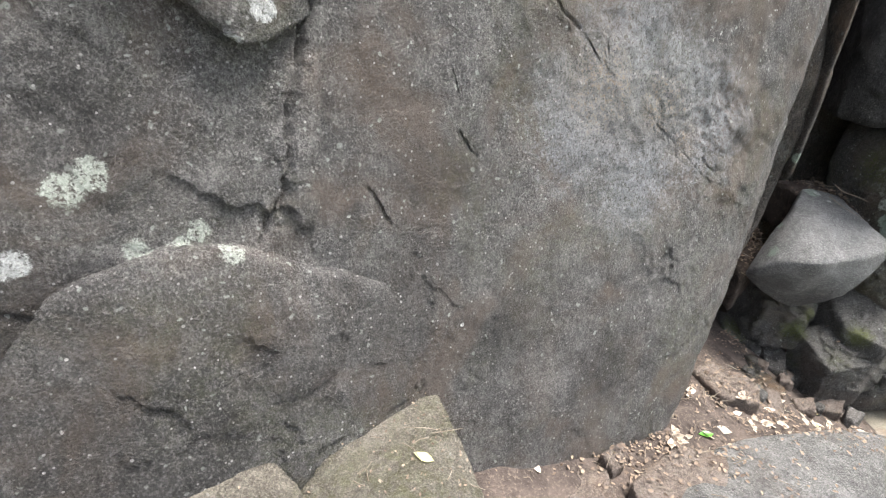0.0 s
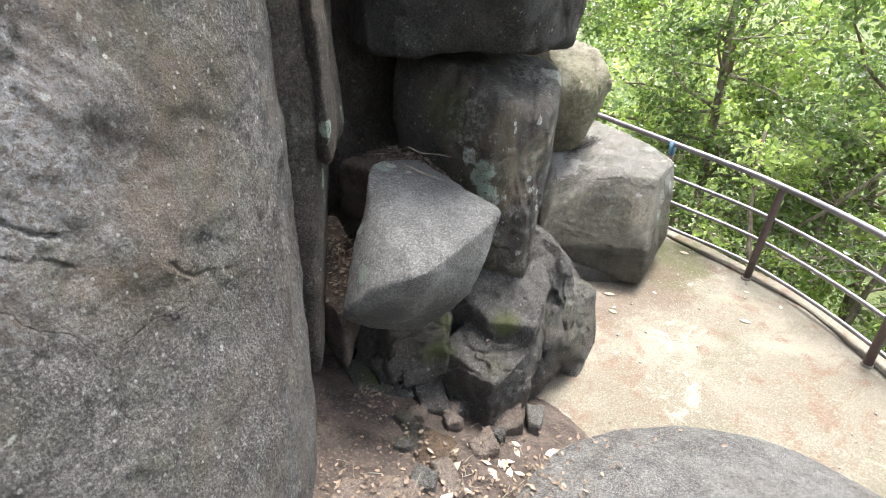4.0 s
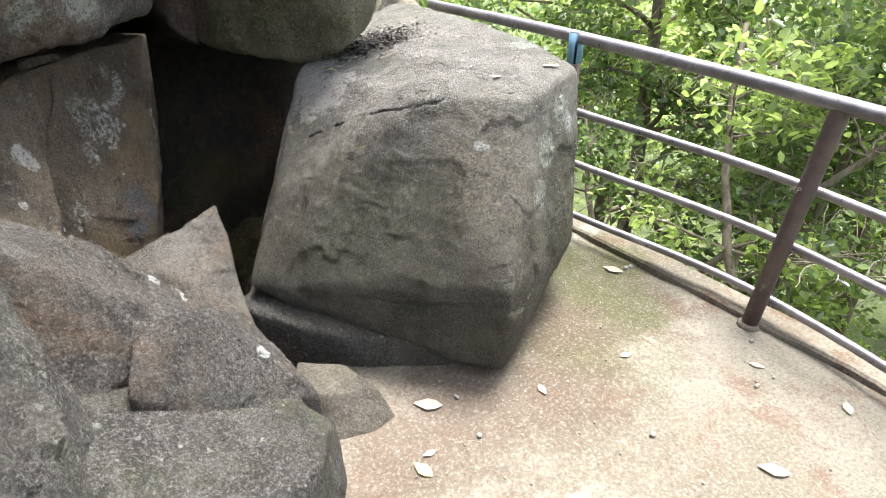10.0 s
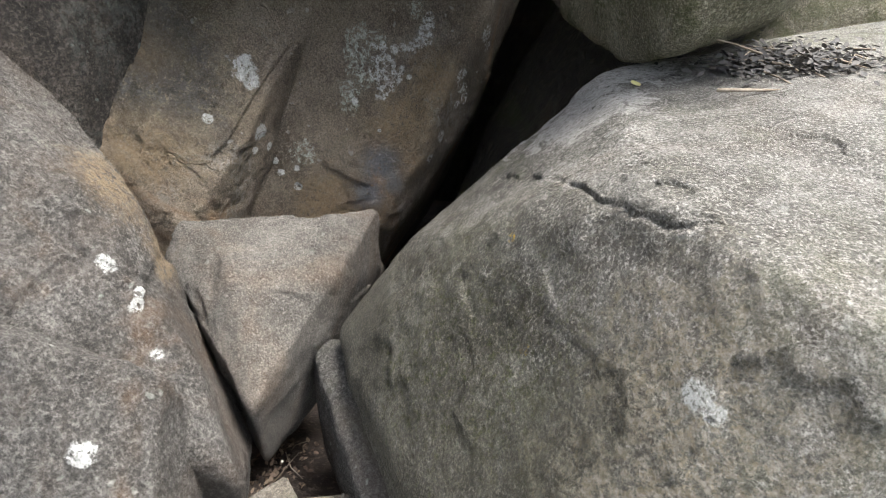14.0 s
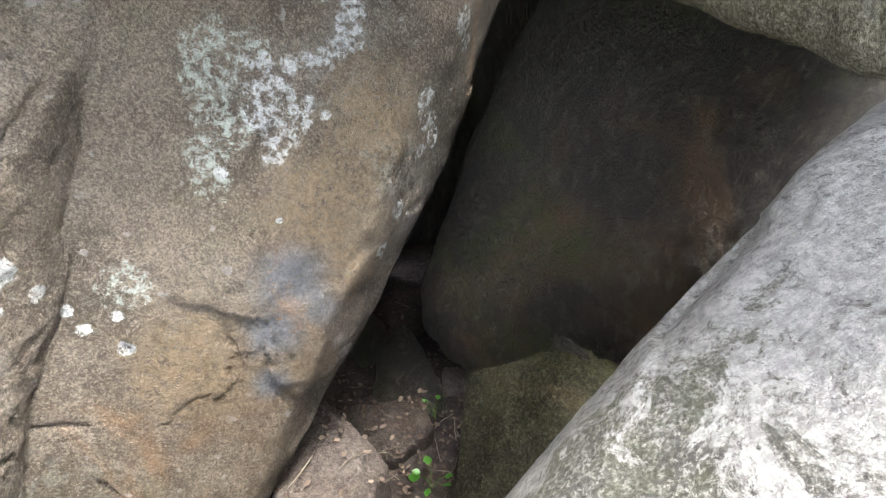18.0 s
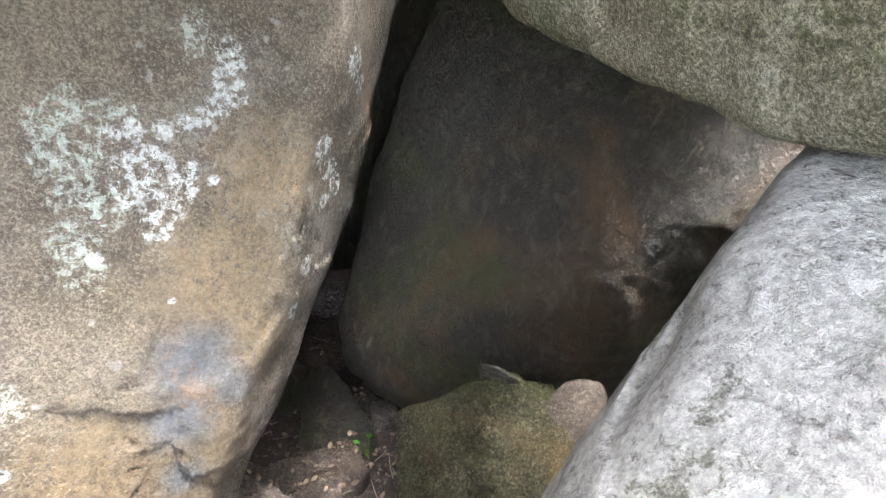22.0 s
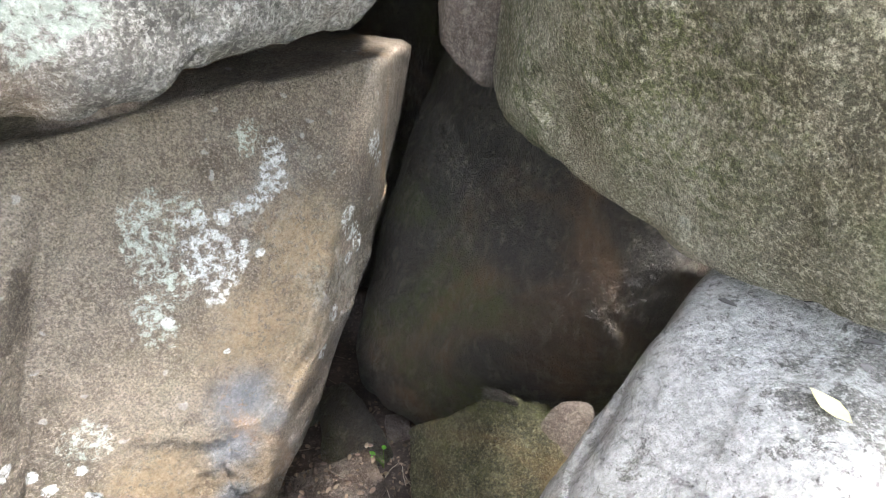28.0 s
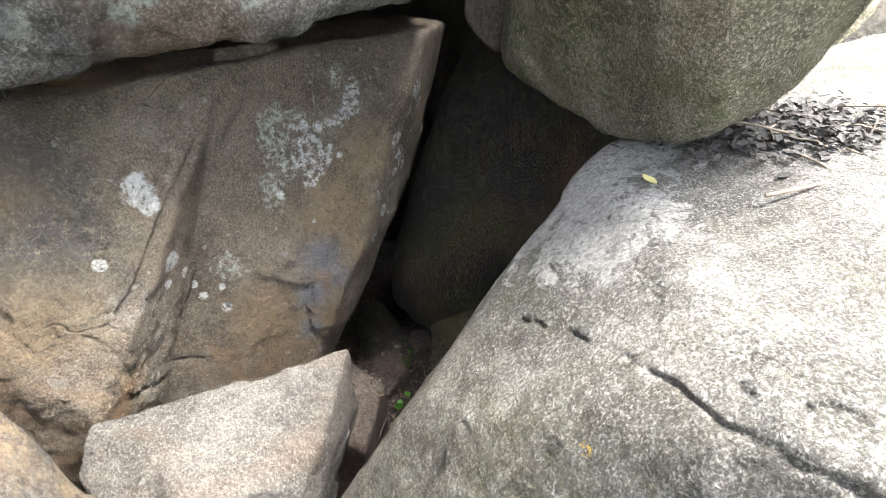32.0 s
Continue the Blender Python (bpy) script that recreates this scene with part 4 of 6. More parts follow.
def build_railing():
    rail = empty("railing", (7.0, 3.44, FLOOR), "brown-painted steel pipe railing, worn, beside the footpath", "railing")
    posts = [(4.95, -0.05, 1.18), (5.75, 0.98, 1.19), (6.56, 2.10, 1.20), (7.02, 3.44, 1.22), (7.0, 4.66, 1.30)]
    rng = random.Random(4)
    for k, (x, y, top) in enumerate(posts):
        if k < 4:
            lean = (rng.uniform(-0.012, 0.012), rng.uniform(-0.012, 0.012)) if k != 3 else (0.05, -0.04)
            x, y = x - 0.045, y + 0.012
            h = [(x, y, FLOOR - 0.05), (x + lean[0] * 0.5, y + lean[1] * 0.5, 0.7), (x + lean[0], y + lean[1], top - 0.03), (x + lean[0], y + lean[1], top - 0.012), (x + lean[0], y + lean[1], top), (x + lean[0], y + lean[1], top + 0.005)]
            p = child("post", tube_arrays(h, [0.037, 0.037, 0.037, 0.034, 0.024, 0.008], 16), M_POST, rail, "brown painted round steel post")
            c = child("collar", tube_arrays([(x, y, FLOOR - 0.01), (x, y, FLOOR + 0.02)], [0.052, 0.044], 14), M_CONCRETE, p, "cement collar")
        else:
            bm = bmesh.new()
            for sx, sy in ((0.055, 0.006), (0.006, 0.05)):
                bmesh.ops.create_cube(bm, size=1, matrix=Matrix.Translation((x + sx / 2 - 0.03, y + sy / 2 - 0.03, (FLOOR + top) / 2)) @ Matrix.Diagonal((sx, sy, top - FLOOR + 0.05, 1)))
            ob = part("angle_post", bm, M_POST, rail, "brown angle-iron post with a blue top")
            ob.matrix_parent_inverse = rail.matrix_basis.inverted()
            bm = bmesh.new()
            for sx, sy in ((0.058, 0.009), (0.009, 0.053)):
                bmesh.ops.create_cube(bm, size=1, matrix=Matrix.Translation((x + sx / 2 - 0.0315, y + sy / 2 - 0.0315, top - 0.055)) @ Matrix.Diagonal((sx, sy, 0.15, 1)))
            ob = part("blue_paint", bm, M_BLUE, rail, "flaking blue paint")
            ob.matrix_parent_inverse = rail.matrix_basis.inverted()
    ends = [(4.1, -0.9), *[(x, y) for x, y, _ in posts], (7.08, 5.95)]
    for drop, r, out, name in ((0.0, 0.031, 0.0, "top_rail"), (0.36, 0.0205, 0.035, "lower_rail"), (0.63, 0.0205, 0.035, "lower_rail"), (0.92, 0.0205, 0.035, "lower_rail")):
        tops = [1.17, *[t for _, _, t in posts], 1.33]
        pts = [(x + out, y - out * 0.3, z - drop * (z - FLOOR) / 1.05) for (x, y), z in zip(ends, tops)]
        line = smooth_path(pts, 10)
        child(name, tube_arrays(line, [r] * len(line), 14), M_RAIL, rail, "bare worn steel pipe" if drop == 0 else "")
    return rail


railing = build_railing()

# ---- boulders ----
TILTED = (0.538, 0.802, 0.26)


def face(x, z, out=0.0):
    """A place on the great leaning rock face."""
    return (x, (TILTED[0] * x + TILTED[2] * z + 0.49) / TILTED[1] - out, z)


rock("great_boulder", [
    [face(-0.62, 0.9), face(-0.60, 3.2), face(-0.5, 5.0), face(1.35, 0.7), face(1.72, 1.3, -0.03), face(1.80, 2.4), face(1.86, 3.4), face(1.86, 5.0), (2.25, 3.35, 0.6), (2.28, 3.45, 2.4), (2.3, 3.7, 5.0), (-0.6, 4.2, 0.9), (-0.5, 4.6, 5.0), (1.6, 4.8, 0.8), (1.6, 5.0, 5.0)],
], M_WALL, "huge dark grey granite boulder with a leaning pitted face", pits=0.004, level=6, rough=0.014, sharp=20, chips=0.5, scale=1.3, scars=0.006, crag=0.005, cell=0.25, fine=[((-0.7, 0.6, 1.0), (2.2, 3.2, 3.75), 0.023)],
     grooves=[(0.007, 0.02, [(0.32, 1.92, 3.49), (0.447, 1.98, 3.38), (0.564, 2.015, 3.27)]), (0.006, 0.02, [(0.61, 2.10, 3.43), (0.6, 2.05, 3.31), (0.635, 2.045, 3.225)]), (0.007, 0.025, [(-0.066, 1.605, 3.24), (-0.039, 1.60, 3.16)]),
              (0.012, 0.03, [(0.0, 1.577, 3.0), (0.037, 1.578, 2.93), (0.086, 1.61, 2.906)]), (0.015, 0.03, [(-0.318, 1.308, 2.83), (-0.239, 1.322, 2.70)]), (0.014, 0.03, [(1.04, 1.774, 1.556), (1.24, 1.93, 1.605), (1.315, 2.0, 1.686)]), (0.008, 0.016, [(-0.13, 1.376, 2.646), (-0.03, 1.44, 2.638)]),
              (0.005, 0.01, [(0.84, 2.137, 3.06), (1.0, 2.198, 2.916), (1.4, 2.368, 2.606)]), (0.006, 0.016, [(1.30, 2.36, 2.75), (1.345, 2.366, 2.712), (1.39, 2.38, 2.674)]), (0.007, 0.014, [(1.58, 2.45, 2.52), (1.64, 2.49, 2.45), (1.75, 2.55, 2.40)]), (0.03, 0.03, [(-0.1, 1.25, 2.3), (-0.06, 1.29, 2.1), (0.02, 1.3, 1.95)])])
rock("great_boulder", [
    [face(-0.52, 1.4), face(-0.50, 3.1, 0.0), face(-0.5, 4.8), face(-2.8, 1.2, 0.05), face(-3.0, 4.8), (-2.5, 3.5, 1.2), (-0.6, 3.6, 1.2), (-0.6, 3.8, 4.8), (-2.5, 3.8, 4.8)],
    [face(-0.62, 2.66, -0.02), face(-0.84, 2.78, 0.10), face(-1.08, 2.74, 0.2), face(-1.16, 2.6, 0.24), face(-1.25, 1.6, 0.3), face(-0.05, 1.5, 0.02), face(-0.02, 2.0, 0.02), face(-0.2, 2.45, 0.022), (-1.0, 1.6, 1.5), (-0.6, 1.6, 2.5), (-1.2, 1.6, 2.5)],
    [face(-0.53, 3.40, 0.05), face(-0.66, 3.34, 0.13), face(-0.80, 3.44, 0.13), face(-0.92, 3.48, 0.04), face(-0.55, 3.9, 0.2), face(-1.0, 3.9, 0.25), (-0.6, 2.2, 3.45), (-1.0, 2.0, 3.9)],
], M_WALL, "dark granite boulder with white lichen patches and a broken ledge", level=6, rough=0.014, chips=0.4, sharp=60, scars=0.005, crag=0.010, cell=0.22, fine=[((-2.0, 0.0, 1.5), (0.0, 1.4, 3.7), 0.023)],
     grooves=[(0.012, 0.04, [(-0.53, 1.353, 3.464), (-0.564, 1.28, 3.24), (-0.562, 1.18, 3.015), (-0.574, 1.13, 2.866), (-0.638, 1.05, 2.70)])])
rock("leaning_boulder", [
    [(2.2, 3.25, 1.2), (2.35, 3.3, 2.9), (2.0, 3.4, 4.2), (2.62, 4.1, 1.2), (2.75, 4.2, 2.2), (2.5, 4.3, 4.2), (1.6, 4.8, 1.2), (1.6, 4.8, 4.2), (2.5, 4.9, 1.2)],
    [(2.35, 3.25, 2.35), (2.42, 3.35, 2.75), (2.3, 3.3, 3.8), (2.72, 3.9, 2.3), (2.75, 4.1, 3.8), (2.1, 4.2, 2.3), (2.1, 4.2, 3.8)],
], M_CREVICE_SHADE, "dark boulder with pale green lichen, crevice shade in its colour", level=6, rough=0.03)
rock("slab_boulder", [
    [(1.62, 1.86, 1.20), (2.4, 2.28, 1.02), (3.2, 2.66, 0.72), (3.7, 2.66, 0.66), (4.3, 2.35, 0.62), (4.75, 1.9, 0.55), (5.0, 1.2, 0.4), (4.2, 0.0, 0.6), (2.6, -0.8, 1.2), (1.0, -0.6, 1.6), (1.0, 0.9, 1.42), (1.35, 1.5, 1.3), (1.6, 1.7, 0.1), (3.3, 2.7, -0.1), (4.5, 2.4, -0.1), (5.0, 1.2, -0.1), (4.0, -0.2, -0.1), (1.0, -0.6, 0.1), (3.0, 1.6, 1.05), (2.2, 0.6, 1.42)],
], M_GREY, "broad smooth grey granite slab sloping down to the footpath", level=6, rough=0.010, chips=0.4, sharp=20,
     grooves=[(0.012, 0.03, [(1.74, 1.88, 1.2), (1.9, 1.76, 1.22), (2.1, 1.66, 1.2)]), (0.008, 0.02, [(2.35, 2.15, 1.05), (2.5, 2.08, 1.03), (2.75, 2.05, 0.99)]), (0.008, 0.018, [(1.55, 1.45, 1.28), (1.8, 1.6, 1.23), (2.1, 1.66, 1.2)]), (0.01, 0.014, [(2.6, 1.6, 1.13), (3.1, 1.8, 1.0), (3.6, 1.8, 0.95)])])
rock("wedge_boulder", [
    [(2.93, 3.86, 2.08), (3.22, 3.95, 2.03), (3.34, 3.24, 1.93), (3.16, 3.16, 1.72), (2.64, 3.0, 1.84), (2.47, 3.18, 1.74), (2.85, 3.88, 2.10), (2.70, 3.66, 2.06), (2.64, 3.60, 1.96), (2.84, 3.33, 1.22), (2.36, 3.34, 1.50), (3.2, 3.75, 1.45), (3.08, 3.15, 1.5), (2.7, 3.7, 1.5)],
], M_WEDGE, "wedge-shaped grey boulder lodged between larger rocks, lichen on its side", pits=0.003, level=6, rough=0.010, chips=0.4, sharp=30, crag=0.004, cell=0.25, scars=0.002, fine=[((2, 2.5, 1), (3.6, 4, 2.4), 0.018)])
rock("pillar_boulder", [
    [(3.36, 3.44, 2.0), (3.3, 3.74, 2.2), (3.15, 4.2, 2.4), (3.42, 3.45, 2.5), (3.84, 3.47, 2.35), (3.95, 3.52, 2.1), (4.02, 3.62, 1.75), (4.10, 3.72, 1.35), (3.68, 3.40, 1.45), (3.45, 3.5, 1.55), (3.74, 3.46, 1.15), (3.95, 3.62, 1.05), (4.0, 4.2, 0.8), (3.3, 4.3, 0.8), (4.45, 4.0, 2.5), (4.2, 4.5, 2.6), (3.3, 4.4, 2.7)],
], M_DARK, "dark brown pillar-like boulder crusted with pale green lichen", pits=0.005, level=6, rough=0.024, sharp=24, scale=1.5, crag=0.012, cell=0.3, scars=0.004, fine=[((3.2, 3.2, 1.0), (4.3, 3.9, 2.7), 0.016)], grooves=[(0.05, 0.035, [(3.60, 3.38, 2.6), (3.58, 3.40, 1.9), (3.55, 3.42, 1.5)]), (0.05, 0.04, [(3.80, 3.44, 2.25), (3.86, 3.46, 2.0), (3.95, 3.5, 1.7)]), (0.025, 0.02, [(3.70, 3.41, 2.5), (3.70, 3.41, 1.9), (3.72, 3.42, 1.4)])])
rock("cap_boulder", [
    [(2.85, 4.0, 2.62), (3.6, 3.45, 2.66), (4.3, 3.75, 2.60), (4.7, 4.1, 2.85), (4.6, 3.9, 4.2), (2.9, 3.8, 4.2), (3.4, 3.3, 3.2), (3.2, 5.0, 2.55), (4.6, 5.0, 2.6), (3.2, 5.0, 4.2), (4.6, 5.0, 4.2)],
], M_CAP, "dark overhanging boulder resting on the pillar rock", level=6, rough=0.024, sharp=30, crag=0.02, cell=0.3)
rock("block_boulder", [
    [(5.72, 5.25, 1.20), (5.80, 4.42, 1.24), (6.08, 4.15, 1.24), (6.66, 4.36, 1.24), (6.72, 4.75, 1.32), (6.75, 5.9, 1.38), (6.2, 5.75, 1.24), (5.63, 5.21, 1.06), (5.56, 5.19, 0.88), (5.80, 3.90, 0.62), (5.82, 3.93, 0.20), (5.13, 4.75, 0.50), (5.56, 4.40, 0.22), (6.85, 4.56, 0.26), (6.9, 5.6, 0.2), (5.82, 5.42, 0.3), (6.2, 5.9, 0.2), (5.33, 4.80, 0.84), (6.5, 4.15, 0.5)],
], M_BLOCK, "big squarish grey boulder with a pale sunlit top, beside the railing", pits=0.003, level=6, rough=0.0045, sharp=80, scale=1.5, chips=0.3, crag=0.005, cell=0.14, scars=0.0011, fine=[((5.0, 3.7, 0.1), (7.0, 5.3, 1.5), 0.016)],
     grooves=[(0.0055, 0.009, [(5.543, 4.866, 1.02), (5.651, 4.70, 1.11), (5.75, 4.487, 1.187), (5.827, 4.394, 1.222), (5.886, 4.383, 1.243)]), (0.006, 0.011, [(5.82, 4.40, 1.213), (5.848, 4.371, 1.224), (5.888, 4.371, 1.241)]),
              (0.006, 0.009, [(6.2, 4.75, 1.29), (6.35, 4.71, 1.292), (6.464, 4.662, 1.295), (6.54, 4.568, 1.287), (6.60, 4.541, 1.281)]), (0.0055, 0.008, [(6.054, 4.319, 1.249), (6.054, 4.231, 1.242), (6.09, 4.226, 1.248)]), (0.005, 0.005, [(5.95, 4.42, 1.25), (6.0, 4.34, 1.25), (6.03, 4.26, 1.24)]),
              (0.010, 0.014, [(5.442, 4.352, 0.512), (5.572, 4.188, 0.503), (5.735, 3.989, 0.558)]), (0.0055, 0.006, [(6.15, 5.1, 1.27), (6.35, 4.95, 1.28), (6.6, 4.85, 1.3)]), (0.005, 0.005, [(6.0, 4.75, 1.26), (6.2, 4.62, 1.27), (6.4, 4.45, 1.27)])])
rock("roof_boulder", [
    [(5.53, 5.82, 1.22), (5.78, 5.32, 1.19), (5.86, 5.03, 1.30), (6.06, 5.15, 1.36), (6.25, 4.98, 1.96), (6.3, 5.9, 1.4), (5.56, 5.75, 1.6), (5.6, 5.1, 1.9), (5.6, 5.35, 2.3), (6.15, 5.15, 2.3), (5.62, 6.9, 1.3), (6.4, 6.9, 1.5), (5.62, 6.9, 2.4), (6.4, 6.9, 2.4), (5.8, 4.92, 1.95)],
], M_ROOF, "rounded brownish boulder perched on the block, roofing the hollow", pits=0.004, level=6, rough=0.012, chips=0.3, sharp=34, scale=1.3, crag=0.008, cell=0.2, scars=0.003, fine=[((5.3, 4.8, 1.0), (6.4, 6.0, 1.9), 0.017)])
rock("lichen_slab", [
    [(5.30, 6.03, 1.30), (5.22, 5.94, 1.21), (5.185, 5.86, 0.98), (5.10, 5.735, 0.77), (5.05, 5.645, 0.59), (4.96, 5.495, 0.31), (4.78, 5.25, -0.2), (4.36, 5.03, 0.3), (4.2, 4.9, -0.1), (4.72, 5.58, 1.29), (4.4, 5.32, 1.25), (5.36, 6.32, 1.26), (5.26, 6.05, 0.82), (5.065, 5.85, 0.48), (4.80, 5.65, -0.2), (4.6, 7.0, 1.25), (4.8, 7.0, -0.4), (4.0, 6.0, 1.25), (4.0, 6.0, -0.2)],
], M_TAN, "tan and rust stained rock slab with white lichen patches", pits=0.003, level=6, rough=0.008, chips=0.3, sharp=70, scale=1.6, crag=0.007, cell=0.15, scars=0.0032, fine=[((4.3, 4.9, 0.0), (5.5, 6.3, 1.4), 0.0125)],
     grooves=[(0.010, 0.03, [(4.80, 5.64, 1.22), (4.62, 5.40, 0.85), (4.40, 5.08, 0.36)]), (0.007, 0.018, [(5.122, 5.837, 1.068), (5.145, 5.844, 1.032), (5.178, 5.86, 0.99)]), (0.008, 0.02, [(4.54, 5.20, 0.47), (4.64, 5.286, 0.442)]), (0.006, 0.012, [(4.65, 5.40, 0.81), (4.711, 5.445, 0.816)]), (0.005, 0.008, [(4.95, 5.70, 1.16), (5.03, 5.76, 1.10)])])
rock("rusty_slab", [
    [(4.33, 5.22, 1.24), (4.56, 5.48, 1.27), (4.75, 5.61, 1.23), (4.69, 5.40, 0.98), (4.60, 5.14, 0.72), (4.57, 4.90, 0.58), (4.38, 4.86, 0.82), (4.1, 4.75, 0.8), (4.5, 4.95, 0.1), (4.0, 4.7, 0.1), (3.9, 5.0, 1.25), (4.0, 5.8, 1.28), (4.4, 5.8, 0.1), (4.5, 5.2, 0.2)],
], M_TAN, "orange-brown rock slab with a raised broken edge", pits=0.004, level=6, rough=0.012, sharp=50, scale=1.5, chips=0.3, crag=0.008, cell=0.13, scars=0.004, fine=[((4.2, 4.7, 0.2), (4.9, 5.7, 1.4), 0.0125)],
     grooves=[(0.009, 0.02, [(4.75, 5.58, 1.19), (4.69, 5.46, 1.09), (4.63, 5.27, 0.955), (4.585, 5.09, 0.79)]), (0.007, 0.015, [(4.70, 5.52, 1.2), (4.65, 5.40, 1.1), (4.60, 5.25, 0.98)]), (0.01, 0.025, [(4.574, 5.025, 0.552), (4.572, 5.181, 0.49)])])
# height and back extended to shade the stones and stop light leaks
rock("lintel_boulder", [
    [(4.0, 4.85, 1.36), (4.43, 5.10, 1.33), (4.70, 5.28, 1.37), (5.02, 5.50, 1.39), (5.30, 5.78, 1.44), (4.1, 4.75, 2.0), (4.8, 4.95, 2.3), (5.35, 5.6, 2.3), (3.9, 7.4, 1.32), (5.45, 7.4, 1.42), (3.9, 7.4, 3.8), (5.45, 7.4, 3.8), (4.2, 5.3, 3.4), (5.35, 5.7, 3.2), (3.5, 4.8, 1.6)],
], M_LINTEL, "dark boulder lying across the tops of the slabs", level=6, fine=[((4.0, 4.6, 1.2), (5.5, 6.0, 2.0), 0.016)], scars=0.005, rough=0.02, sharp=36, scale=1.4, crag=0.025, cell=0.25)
rock("red_stone", [
    [(5.42, 6.05, 1.32), (5.52, 6.0, 1.22), (5.56, 6.05, 1.2), (5.45, 6.0, 1.55), (5.6, 5.98, 1.6), (5.5, 6.6, 1.2), (5.65, 6.6, 1.7), (5.4, 6.6, 1.6)],
], M_PINK, "reddish brown stone jammed beside the roof boulder", "stone", level=5, rough=0.01, sharp=24, scale=2)
# added above the hollow to stop light leaking in
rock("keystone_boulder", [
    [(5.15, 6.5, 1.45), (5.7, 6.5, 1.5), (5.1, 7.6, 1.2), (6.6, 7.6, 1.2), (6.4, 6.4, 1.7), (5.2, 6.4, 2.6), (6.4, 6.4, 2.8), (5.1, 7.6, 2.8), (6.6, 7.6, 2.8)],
], M_CAVE, "added dark boulder closing the top of the hollow against light", level=5, rough=0.02)
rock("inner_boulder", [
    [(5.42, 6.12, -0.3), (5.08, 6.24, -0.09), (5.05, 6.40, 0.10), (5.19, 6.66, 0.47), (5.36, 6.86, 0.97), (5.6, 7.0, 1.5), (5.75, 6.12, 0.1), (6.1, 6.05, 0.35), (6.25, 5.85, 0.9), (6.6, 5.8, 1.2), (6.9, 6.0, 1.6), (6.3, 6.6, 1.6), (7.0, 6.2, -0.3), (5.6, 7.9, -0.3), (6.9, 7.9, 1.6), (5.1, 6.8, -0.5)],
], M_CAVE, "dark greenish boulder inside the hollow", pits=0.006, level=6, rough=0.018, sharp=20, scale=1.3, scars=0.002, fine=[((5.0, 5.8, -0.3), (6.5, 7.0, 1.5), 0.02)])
rock("filling_boulder", [
    [(6.2, 5.9, 0.9), (7.0, 5.9, 0.3), (7.05, 5.8, 1.3), (6.4, 6.1, 1.6), (7.0, 7.5, 0.0), (7.0, 7.5, 1.8), (6.2, 7.5, 1.8), (6.2, 7.5, 0.0)],
], M_ROOF, "grey boulder behind the square block", level=5, rough=0.02)
rock("triangular_stone", [
    [(5.16, 5.03, 0.76), (4.66, 4.80, 0.73), (4.64, 4.72, 0.66), (5.05, 4.45, 0.46), (5.17, 5.05, 0.55), (5.0, 4.55, 0.1), (4.75, 5.2, 0.1), (5.1, 5.15, 0.2), (4.7, 4.8, 0.3), (4.86, 4.70, 0.71)],
], M_BUFF, "triangular buff stone wedged between boulders", level=6, rough=0.008, sharp=80, scale=1.8, crag=0.010, cell=0.2, scars=0.002, fine=[((4.5, 4.3, 0.1), (5.3, 5.2, 0.9), 0.015)])
rock("spotted_boulder", [
    [(4.57, 4.72, 0.97), (4.38, 4.75, 1.10), (4.65, 4.48, 1.00), (4.46, 4.27, 1.14), (4.2, 4.3, 1.32), (4.18, 4.7, 1.28), (4.95, 4.42, 0.62), (5.1, 4.3, 0.42), (4.93, 4.60, 0.2), (4.46, 4.06, 0.74), (4.3, 4.1, 0.8), (4.78, 4.26, 0.78), (4.3, 4.9, 0.1), (4.2, 4.2, 0.1), (5.05, 4.35, 0.1)],
    [(4.81, 4.16, 0.88), (4.97, 4.31, 0.71), (5.07, 4.05, 0.48), (4.74, 3.97, 0.62), (4.58, 4.03, 0.80), (4.66, 4.2, 0.88), (5.06, 4.02, 0.1), (4.6, 3.95, 0.1), (5.0, 4.4, 0.1), (4.6, 4.4, 0.1)],
], M_SPOTTED, "angular brown-grey boulder with small white lichen spots", pits=0.003, level=6, rough=0.010, sharp=90, scale=1.5, chips=0.3, crag=0.010, cell=0.2, scars=0.003, fine=[((4.3, 3.9, 0.2), (5.2, 4.8, 1.3), 0.018)])
rock("low_boulder", [
    [(5.08, 3.96, 0.44), (4.92, 3.74, 0.57), (4.5, 3.55, 0.68), (4.3, 3.8, 0.84), (4.6, 4.1, 0.76), (4.2, 4.2, 0.95), (4.95, 4.1, 0.55), (5.1, 3.95, 0.1), (4.8, 3.55, 0.1), (4.3, 3.3, 0.1), (4.1, 3.9, 0.1)],
], M_MID, "low flat-topped grey boulder at the edge of the footpath", level=6, rough=0.010, chips=0.3, sharp=60, scale=1.5, crag=0.012, cell=0.2)
rock("stacked_boulder", [
    [(4.30, 3.78, 1.29), (4.22, 3.55, 1.22), (4.42, 3.60, 1.02), (4.52, 3.72, 0.8), (4.45, 4.1, 1.15), (4.1, 4.2, 1.25), (3.95, 3.6, 1.1), (4.0, 3.3, 0.75), (4.5, 3.4, 0.2), (3.7, 3.3, 0.2), (3.8, 4.2, 0.2), (4.6, 4.0, 0.2)],
], M_MID, "cracked grey boulder stacked below the pillar rock", level=6, rough=0.02, sharp=70, scale=1.6, crag=0.04, cell=0.22)
